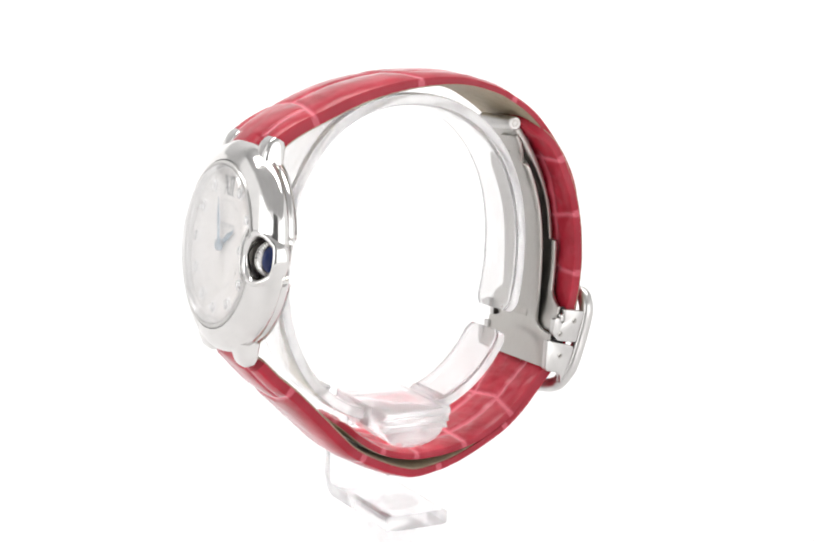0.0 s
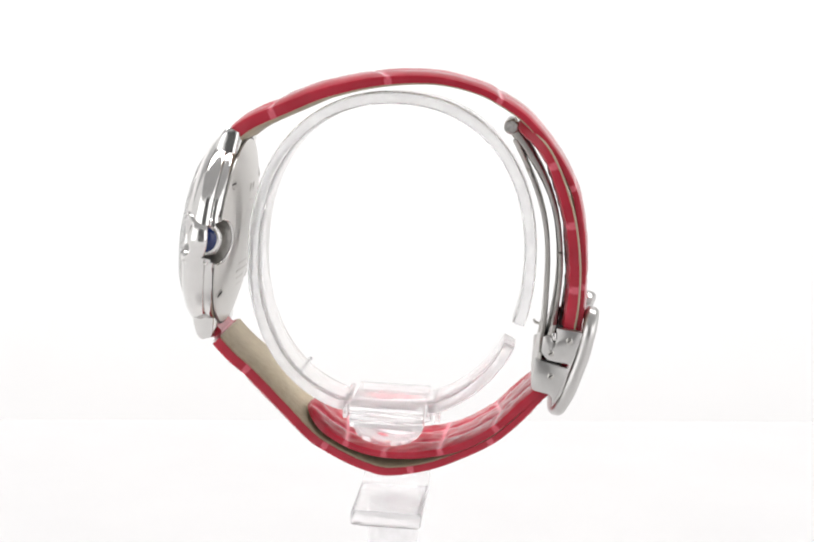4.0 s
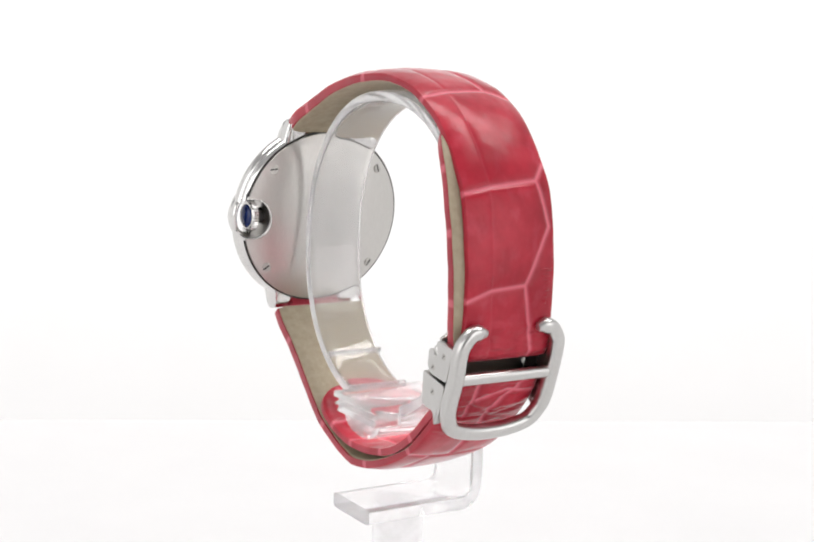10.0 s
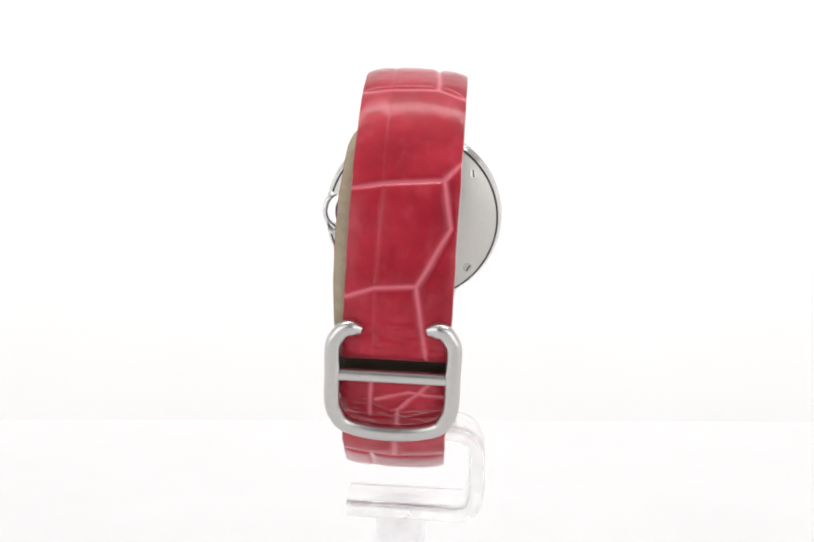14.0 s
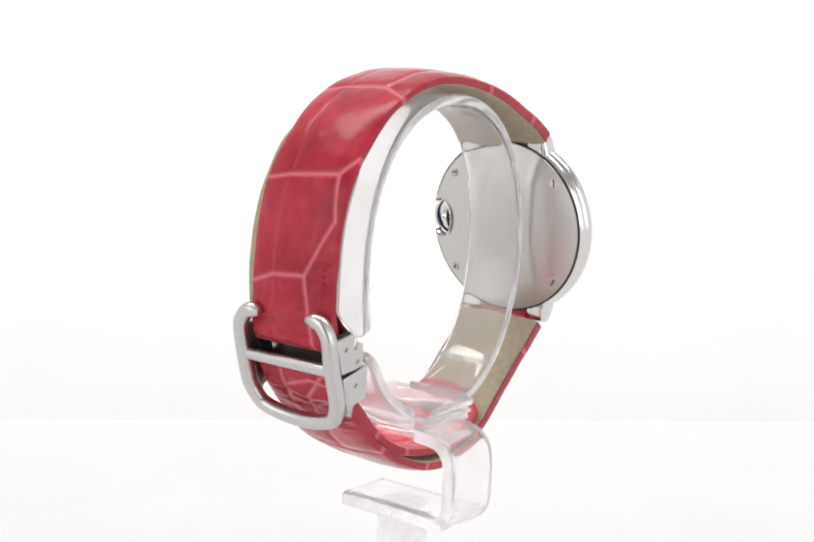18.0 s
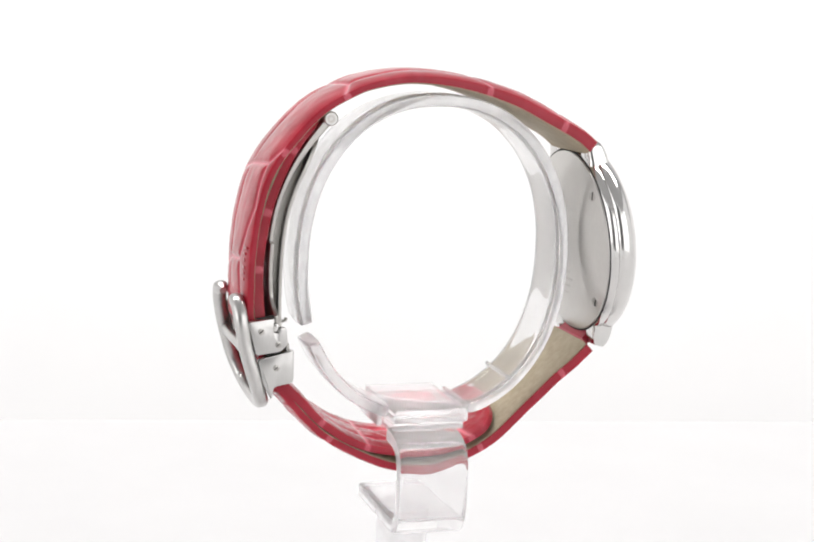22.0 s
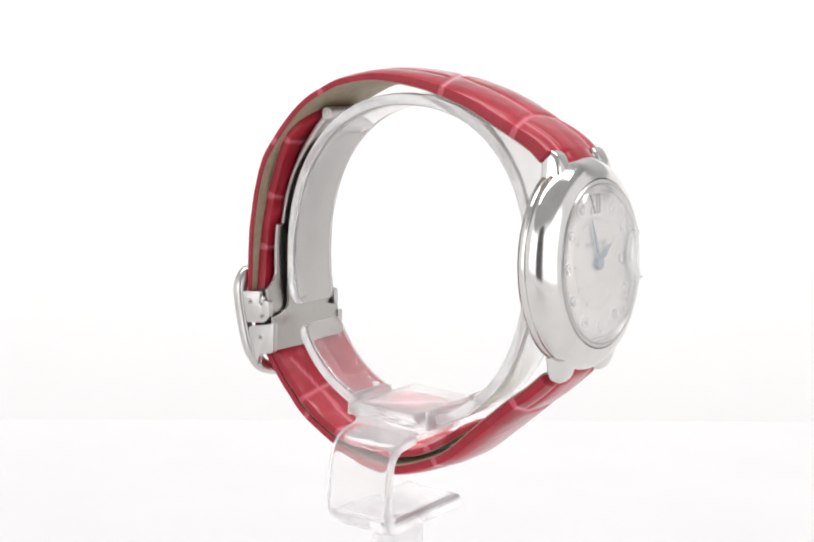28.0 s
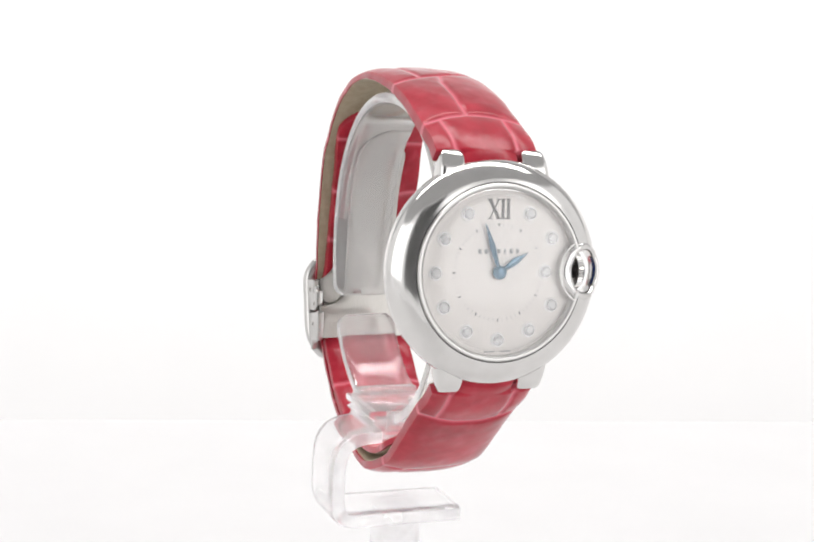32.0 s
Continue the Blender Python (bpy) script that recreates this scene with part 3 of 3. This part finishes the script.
UPPER = [(29.4, 5.5), (28.3, 6.9), (26.9, 8.2), (24.4, 9.9), (19.2, 12.3), (13.2, 14.8), (5.3, 16.7), (-2.7, 17.2), (-8.9, 16.1), (-12.5, 14.7), (-17.0, 11.9), (-21.2, 7.4), (-24.4, 2.5), (-26.0, -3.0), (-26.8, -9.3), (-26.9, -14.5), (-26.8, -18.5), (-26.2, -21.5)]
LOWER = [(31.1, -22.4), (30.2, -23.8), (28.9, -25.1), (26.4, -27.5), (23.3, -30.0), (18.5, -34.5), (13.6, -39.1), (9.6, -41.4), (4.7, -43.3), (0.7, -43.8), (-5.7, -42.3), (-13.6, -38.4), (-17.5, -35.1), (-20.5, -31.7), (-23.6, -27.7), (-25.5, -23.8)]
UPPER_TAIL = [(-15.1, 10.6), (-19.4, 6.5), (-22.6, -0.7), (-24.1, -7.8), (-24.4, -14.4), (-23.8, -21.5)]
LOWER_TAIL = [(14.1, -34.2), (10.9, -37.0), (6.5, -39.2), (1.7, -40.0), (-4.0, -39.6), (-9.5, -38.0), (-14.2, -35.0), (-18.0, -31.2), (-21.4, -27.6), (-22.6, -25.5)]


def straps():
    def up(x, z):
        return along(UPPER, x, z)

    def lo(x, z):
        return along(LOWER, x, z)
    H = HALF
    a1, a2, a3, a4, a5 = up(20.4, 11.7), up(6.5, 16.4), up(-12.4, 14.7), up(-24.2, 3.2), up(-27, -11.3)
    end = up(-26.2, -21.5)
    seams = [
        ((a1 - 1.6, -H), (a1 - 0.5, -3.6)), ((a1 - 0.5, -3.6), (a1, -0.8)), ((a1, -0.8), (a1 - 0.2, 2.4)), ((a1 - 0.2, 2.4), (a1 - 1.1, H)),
        ((3.2, -4.7), (a1 - 0.95, -5.0)), ((3.2, 4.4), (a1 - 0.6, 4.6)),
        ((a2 - 2.8, -H), (a2 - 1.0, -2.0)), ((a2 - 1.0, -2.0), (a2 + 2.4, H)), ((a1, -0.8), (a2 - 4, -0.6)), ((a2 - 4, -0.6), (a2 - 0.6, 0.4)), 
        ((a3 + 1.2, -H), (a3 - 0.6, -3.5)), ((a3 - 0.6, -3.5), (a3, 3.4)), ((a3, 3.4), (a3 + 0.6, H)), ((a2 + 1.5, 3.4), (a3, 3.4), 1), ((a2 - 0.8, -3.0), (a3 - 0.6, -3.5)),
        ((a3, 3.4), (a4, 3.2), 1), ((a4 + 1.2, H), (a4 + 0.4, 3.2)), ((a4 + 0.4, 3.2), (a4 - 0.5, -5.2)), ((a4 - 0.5, -5.2), (a4 - 3.2, -H)),
        ((a4 - 0.5, -5.2), (a4 + 6.2, -6.6)), ((a4 + 6.2, -6.6), (a5 - 0.5, -2.3)), ((a4, 3.2), (a5, 3.5), 1),
        ((a5 + 1.4, H), (a5, 3.5)), ((a5, 3.5), (a5 - 0.5, -2.3)), ((a5 - 0.5, -2.3), (end, -4.2)), ((a5, 3.5), (end, 3.2), 1)]
    up_strap = strap("upper_strap", UPPER, (2.4, 1.12), (0.45, 1.0, 0.35), seams, "red crocodile leather upper strap with pale creases", y_mid=(-0.4, 0.0), notch=2.9, slim=2.2, crease=0.045, creased=7.0, inset=0.985)
    pts, length = spline([(x, 0, z) for x, z in UPPER], 400)
    for k, wide in enumerate((1.7, 0.9, 0.7, 1.0, 0.8, 0.6)):
        i = int(399 * (a5 - 2.6 + 0.95 * k) / length)
        d = (pts[i + 1] - pts[i - 1]).normalized()
        rot = Matrix(((0, d.x, -d.z), (1, 0, 0), (0, d.z, d.x))).to_4x4()
        wp("embossed_bar", bevelled((wide * 1.5, 0.42, 0.24), Matrix.Translation(pts[i] + Vector((-d.z, 0, d.x)) * -0.36 + Vector((0, -5.7, 0))) @ rot, 0.08, 1), LEATHER, up_strap)
    b1, b2, b3, b4 = lo(23.6, -29.6), lo(11.5, -40.5), lo(-2.5, -43.4), lo(-14, -38.1)
    endl = lo(-25.5, -23.8)
    seams2 = [
        ((b1 - 0.8, -H), (b1 + 0.5, -2.0)), ((b1 + 0.5, -2.0), (b1 + 0.6, 2.5)), ((b1 + 0.6, 2.5), (b1 - 0.6, H)), ((3.2, -4.8), (b1 - 0.2, -4.8)), ((3.2, 4.8), (b1 - 0.2, 4.9)),
        ((b2 + 0.4, -H), (b2 + 1.6, -3.0)), ((b2 + 1.6, -3.0), (b2, H)), 
        ((b3, -H), (b3 + 1, 0)), ((b3 + 1, 0), (b3, H)), ((b2 + 1, -3.4), (b3, -3.6)), ((b4, -H), (b4 - 1, 0)), ((b4 - 1, 0), (b4 + 0.6, H)), ((b4 - 1, 0), (endl - 6, -0.5)), ((endl - 6, -0.5), (endl - 1, -5.0)), ((endl - 7.5, 3.4), (endl, 3.2)), ((b3, 3), (b4, 3.4)), ((endl - 3.4, -H), (endl - 2.6, -2.0)), ((endl - 2.6, -2.0), (endl - 4.2, 2.6)), ((endl - 8.2, -4.0), (endl - 7.4, 6.5), 1)]
    strap("lower_strap", LOWER, (1.9, 1.05), (0.5, 1.1, 0.4), seams2, "red crocodile leather lower strap with pale creases", y_mid=(0.05, 0.1), notch=2.9, crease=0.045, creased=13.0, inset=0.97)
    u = [along(UPPER_TAIL, x, z) for x, z in ((-18.4, 4.6), (-21.6, -4.0), (-22.9, -12.0))]
    seams3 = [((u[0], -H), (u[0] + 0.8, H)), ((u[1], -H), (u[1] + 1.0, 0)), ((u[1] + 1.0, 0), (u[1], H)), ((u[2], -H), (u[2] + 1, H)), ((u[0], 3.4), (u[2] + 8, 3.0)), ((u[0], -3.8), (u[2] + 8, -3.4))]
    strap("upper_strap_tail", UPPER_TAIL, (1.4, 1.9), (0.1, 0.1, 0.1), seams3, "tucked red leather strap end with beige back", True, 130, 32, (0.0, 0.5), HALF, True, 1.7, tip_round=6.5, tip_shift=3.2, twist=-0.1, crease=0.22)
    u = [along(LOWER_TAIL, x, z) for x, z in ((9.0, -38.0), (1.6, -40.0), (-6.5, -39.0), (-14.5, -34.8))]
    seams4 = [((u[0], -H), (u[0] + 1.5, H)), ((u[1], -H), (u[1] + 1, 0)), ((u[1] + 1, 0), (u[1] - 0.4, H)), ((u[2] + 1, -H), (u[2], H)), ((u[3], -H), (u[3] + 1.4, 2)), ((u[3] + 1.4, 2), (u[3], H)), ((0, 2.6), (u[3] + 9, 3.0)), ((u[0], -3.4), (u[3], -2.8)), ((u[3], -2.8), (u[3] + 7, -5))]
    strap("lower_strap_tail", LOWER_TAIL, (1.1, 1.6), (0.1, 0.1, 0.1), seams4, "tucked red leather strap end with beige back", True, 150, 32, (0.2, 0.3), HALF, True, tip_round=5.0, tip_shift=1.5, crease=0.2, inset=0.93)


straps()


# ---------- the folding clasp ----------
def clasp():
    y0 = 0.35
    yb = 0.35
    # outer blade: a narrow lever above, a wider channel with rounded lower corners below
    line, _ = spline([(-14.6, yb, 10.2), (-17.5, yb, 6.6), (-20.2, yb, 2.2), (-22.0, yb, -2.5), (-22.9, yb, -7.7), (-23.1, yb, -12.5), (-22.7, yb, -18.0), (-21.9, yb, -22.4)], 150)
    thick, wide = [], []
    for p in line:
        thick.append(0.46 + 0.32 * max(0.0, min(1.0, (p.z - 0.0) / 9.0)))
        g = max(0.0, (-20.6 - p.z) / 1.9)
        flare = max(0.0, min(1.0, (-15.5 - p.z) / 3.0))
        wide.append(4.35 if p.z > -8.0 else 5.6 + 2.6 * flare * flare - 1.6 * (1 - (1 - min(g, 0.98) ** 2) ** 0.5))
    wp("outer_blade", tube(line, thick, wide, (0, 1, 0), 28, 5.0), CLASP, None, "curved satin steel clasp blade with a wider channel")
    # inner blade: a neck beside the pin, round shoulders, a long plate that spreads into a cross piece
    line, _ = spline([(-15.2, yb, 8.4), (-16.9, yb, 5.2), (-19.2, yb, 0.3), (-20.6, yb, -4.5), (-21.2, yb, -9.7), (-21.3, yb, -15.0), (-21.2, yb, -19.5), (-20.8, yb, -23.5), (-20.2, yb, -28.0)], 170)
    wide = []
    for p in line:
        g = max(0.0, min(1.0, (p.z - 2.2) / 4.3))
        g2 = max(0.0, min(1.0, (-20.4 - p.z) / 2.2))
        left = -4.35 + 4.6 * (1 - (1 - g * g) ** 0.5)
        half = (4.35 - left) / 2 + 4.3 * (1 - (1 - g2 * g2) ** 0.5)
        p.y += (4.35 + left) / 2
        wide.append(half)
    wp("inner_blade", tube(line, 0.4, wide, (0, 1, 0), 28, 5.0), CLASP, None, "curved brushed steel clasp blade with a narrow neck")
    for p in (line[14], line[22]):
        wp("rivet", lathe([(0, 0.5), (0.25, 0.5), (0.3, 0.4), (0.3, 0)], 14, Matrix.Translation(p) @ Matrix.Rotation(radians(60), 4, "Y")), DARK, None)
    slot = Matrix.Translation((-20.72, yb + 0.2, -20.3)) @ Matrix.Rotation(radians(78), 4, "Y")
    fr = wp("slot_frame", bevelled((1.3, 3.8, 0.16), slot, 0.06, 1), CLASP, None)
    wp("slot", bevelled((0.8, 3.2, 0.2), slot, 0.05, 1), ENGRAVED, fr)
    hook, _ = spline([(-20.6, yb - 2.6, -20.5), (-20.0, yb - 2.6, -20.3), (-19.75, yb - 2.6, -19.9)], 10)
    wp("release_hook", tube(hook, 0.2, 0.7, (0, 1, 0), 10), CLASP, None)
    pin = lathe([(0, -4.6), (0.9, -4.6), (1.1, -4.4), (1.1, 4.4), (0.9, 4.6), (0, 4.6)], 24, Matrix.Translation((-14.5, y0, 10.3)) @ Matrix.Rotation(radians(90), 4, "X"))
    wp("hinge_pin", pin, SATIN, None, "satin steel hinge pin")
    for s in (-1, 1):
        wp("pin_head", lathe([(0.3, 4.62), (0.34, 4.68), (0.58, 4.68), (0.62, 4.5)], 16, Matrix.Translation((-14.5, y0, 10.3)) @ Matrix.Rotation(radians(-90 * s), 4, "X")), ENGRAVED, None)
    # two hinge boxes across the strap, each with side plates and a floor
    for nm, outline, curve in (("upper_box", [(-23.0, -18.65), (-27.0, -19.2), (-25.7, -24.2), (-22.0, -23.7), (-20.95, -22.6), (-21.2, -20.1), (-22.35, -20.0), (-22.5, -20.9), (-23.2, -20.8)], 0.4),
                              ("lower_box", [(-20.0, -23.4), (-21.0, -23.75), (-25.4, -24.8), (-24.5, -28.6), (-23.1, -31.0), (-22.9, -29.0), (-19.9, -28.4)], 0.6)):
        for s in (-1, 1):
            ya = y0 + s * 9.15
            pl = wp("side_plate", extrude_y(rounded(outline, curve), ya, ya - s * 1.1, 0.16), SATIN, None, "satin steel hinge plate")
            spots = ((-22.4, -22.6), (-25.0, -20.6)) if nm == "upper_box" else ((-22.6, -26.1),)
            if nm == "upper_box":
                wp("release_catch", bevelled((0.75, 0.8, 1.3), Matrix.Translation((-22.75, ya - s * 0.5, -20.1)) @ Matrix.Rotation(radians(12), 4, "Y"), 0.25, 3), STEEL, pl, "small polished catch in the plate's notch")
            for x, z in spots:
                m = Matrix.Translation((x, ya, z)) @ Matrix.Rotation(radians(-90 * s), 4, "X")
                sc = wp("screw", lathe([(0, 0.06), (0.42, 0.06), (0.5, 0.0), (0.5, -0.3)], 18, m), CLASP, pl)
                wp("screw_slot", bevelled((0.7, 0.16, 0.05), m @ Matrix.Translation((0, 0, 0.06)) @ Matrix.Rotation(radians(40), 4, "Z"), 0.02, 1), DARK, sc)
    # the D shaped front frame with open hooks above
    top, low = Vector((-28.35, 0, -15.6)), Vector((-23.2, 0, -33.6))
    down = (low - top).normalized()
    out = Vector((down.z, 0, -down.x))
    L = (low - top).length

    def at(y, v):
        bow = 0.9 * math.sin(math.pi * max(0, min(1, v / L)))
        return top + down * v + out * bow + Vector((0, y0 + y, 0))
    w = 8.35
    pts, _ = spline([at(-4.5, 1.15), at(-5.4, 0.95), at(-6.7, 1.05), at(-7.65, 2.0), at(-w, 3.6), at(-w, 7.5), at(-w, 12.4), at(-7.75, 14.6), at(-6.6, 16.3), at(-3.6, 17.3), at(0, 17.6), at(3.6, 17.3), at(6.6, 16.3), at(7.75, 14.6), at(w, 12.4), at(w, 7.5), at(w, 3.8), at(7.65, 2.25), at(6.7, 1.3), at(5.4, 1.2), at(4.5, 1.4)], 120)
    wp("buckle_frame", tube(pts, [1.1 * min(1.0, 0.5 + 0.17 * min(k, 119 - k)) for k in range(120)], [1.05 * min(1.0, 0.5 + 0.17 * min(k, 119 - k)) for k in range(120)], out, 20, 2.6), SATIN, None, "satin steel D shaped buckle frame")
    bar, _ = spline([at(-w, 8.1), at(0, 8.1), at(w, 8.1)], 20)
    wp("buckle_bar", tube(bar, 0.85, 0.75, out, 16, 2.6), SATIN, None, "satin steel cross bar")
    for s in (-1, 1):
        # thin near-black sheet just inside the side plates
        core = [(-22.9, -18.4), (-25.6, -18.9), (-22.9, -27.6), (-20.8, -27.0)]
        wp("dark_sheet", extrude_y(core, y0 + s * 7.9, y0 + s * 7.6), DARK, None)


clasp()

# ---------- the display stand ----------
STAND_DROP = 95.0
stand = new("watch_stand")
tagged(stand, "clear acrylic watch stand with an open ring on a bent arm", "display stand")


def sp(name, bm, label="", smooth=True, mat=None):
    ob = link(name, bm, mat or ACRYLIC, stand, label, smooth, STAND_DROP)
    ob.visible_shadow = False
    return ob


def milky_edges(ob, axis, mat):
    """The narrow faces of a bent strip get more white haze, for light caught inside."""
    ob.data.materials.append(mat)
    for f in ob.data.polygons:
        if abs(f.normal[axis]) > 0.6:
            f.material_index = 1


def ring_line(a0, a1, count):
    out = []
    for k in range(count):
        a = radians(a0 + (a1 - a0) * k / (count - 1))
        c, s = math.cos(a), math.sin(a)
        out.append((2.6 + 21.2 * math.copysign(abs(c) ** (2 / 2.2), c), -10.8 + 24.4 * math.copysign(abs(s) ** (2 / 2.2), s)))
    return out


def display_stand():
    for nm, a0, a1, n, lab in (("ring", -75, 200.5, 150, "clear open ring that carries the strap"), ("lower_ring_arm", 209, 254, 50, "short clear ring end")):
        line = ring_line(a0, a1, n)
        n = len(line)
        ends = []
        for k, (x, z) in enumerate(line):
            near = min(math.dist((x, z), line[0]), math.dist((x, z), line[-1]))
            g = max(0.0, 1 - near / 2.0)
            ends.append(1.7 * (1 - (1 - min(g, 0.96) ** 2) ** 0.5))
        # the ring stands turned a little against the watch
        ring = sp(nm, tube([Vector((x, 0.0374 * x - 0.81, z)) for x, z in line], 1.0, [4.9 - e for e in ends], (0, 1, 0), 36, 6.0), lab, True, RING)
        milky_edges(ring, 1, EDGE)
    joint = tube([Vector((16.1, y, -29.8)) for y in (-5.2, -2, 1, 4.6)], 0.9, 0.35, (0.74, 0, 0.67), 12, 3.0)
    sp("ring_joint", joint, "pale joint across the ring", True, BLOCK)
    for x in (-5.7, 8.5):
        sp("ring_collar", bevelled((0.8, 10.6, 3.0), Matrix.Translation((x, 0.04 * x - 0.8, -34.6)), 0.12, 2), "small upright lip at the ring's end", True, RING)
    # ribbed clamp block, its ribs along x
    side = [(-8.2, -33.3), (8.2, -33.3), (8.3, -34.2), (7.2, -34.8), (8.1, -35.4), (7.2, -35.9), (7.6, -36.7), (-7.6, -36.7), (-7.2, -35.9), (-8.1, -35.4), (-7.2, -34.8), (-8.3, -34.2)]
    bm = bmesh.new()
    ends = [[bm.verts.new((x, y, z)) for y, z in side] for x in (-3.8, 7.6)]
    for k in range(12):
        bm.faces.new((ends[0][k], ends[0][(k + 1) % 12], ends[1][(k + 1) % 12], ends[1][k]))
    bm.faces.new(ends[0])
    bm.faces.new(ends[1][::-1])
    bmesh.ops.recalc_face_normals(bm, faces=bm.faces)
    bmesh.ops.bevel(bm, geom=bm.edges[:], offset=0.14, segments=2, profile=0.5, affect="EDGES")
    sp("clamp_block", bm, "ribbed clear clamp block", True, BLOCK)
    foot = [(7.2, -36.8)] + [(1.7 + 5.3 * math.cos(radians(a)), -36.8 - 2.9 * math.sin(radians(a))) for a in range(10, 171, 16)] + [(-3.8, -36.8)]
    sp("round_foot", extrude_y(foot, -5.5, 6.5, 0.2), "clear half-round foot", True, BLOCK)
    arm, _ = spline([(-5.7, -37.7, 0), (-8.2, -37.9, 0), (-10.3, -38.5, 0), (-11.7, -40.0, 0), (-12.2, -42.2, 0), (-12.3, -45.5, 0), (-12.2, -48.4, 0), (-11.5, -50.2, 0), (-9.8, -51.0, 0), (-6.5, -51.0, 0), (0, -51.0, 0), (8.0, -51.0, 0)], 80)
    strip = sp("bent_arm", tube([Vector((1.2, p.x, p.y)) for p in arm], 1.25, 5.5, (1, 0, 0), 32, 7.0), "bent clear strip from block to base", True, STRIP)
    milky_edges(strip, 0, SOFT_EDGE)
    sp("post", lathe([(0, -95), (14, -95), (14.4, -94.4), (14.2, -93.2), (6, -92), (4.1, -90), (4.0, -52.4), (0, -52.35)], 40, Matrix.Translation((0.6, -0.5, 0))), "clear round post and foot", True, POST)


display_stand()


def motions():
    rows = [(2 * k, START + RATE * 2 * k) for k in range(17)]
    for thing, drop in ((watch, WATCH_DROP), (stand, STAND_DROP)):
        walk(thing, [(t, pose(0, 0, AXIS_Z - drop * 0.001, 0, 0, a)) for t, a in rows])


motions()
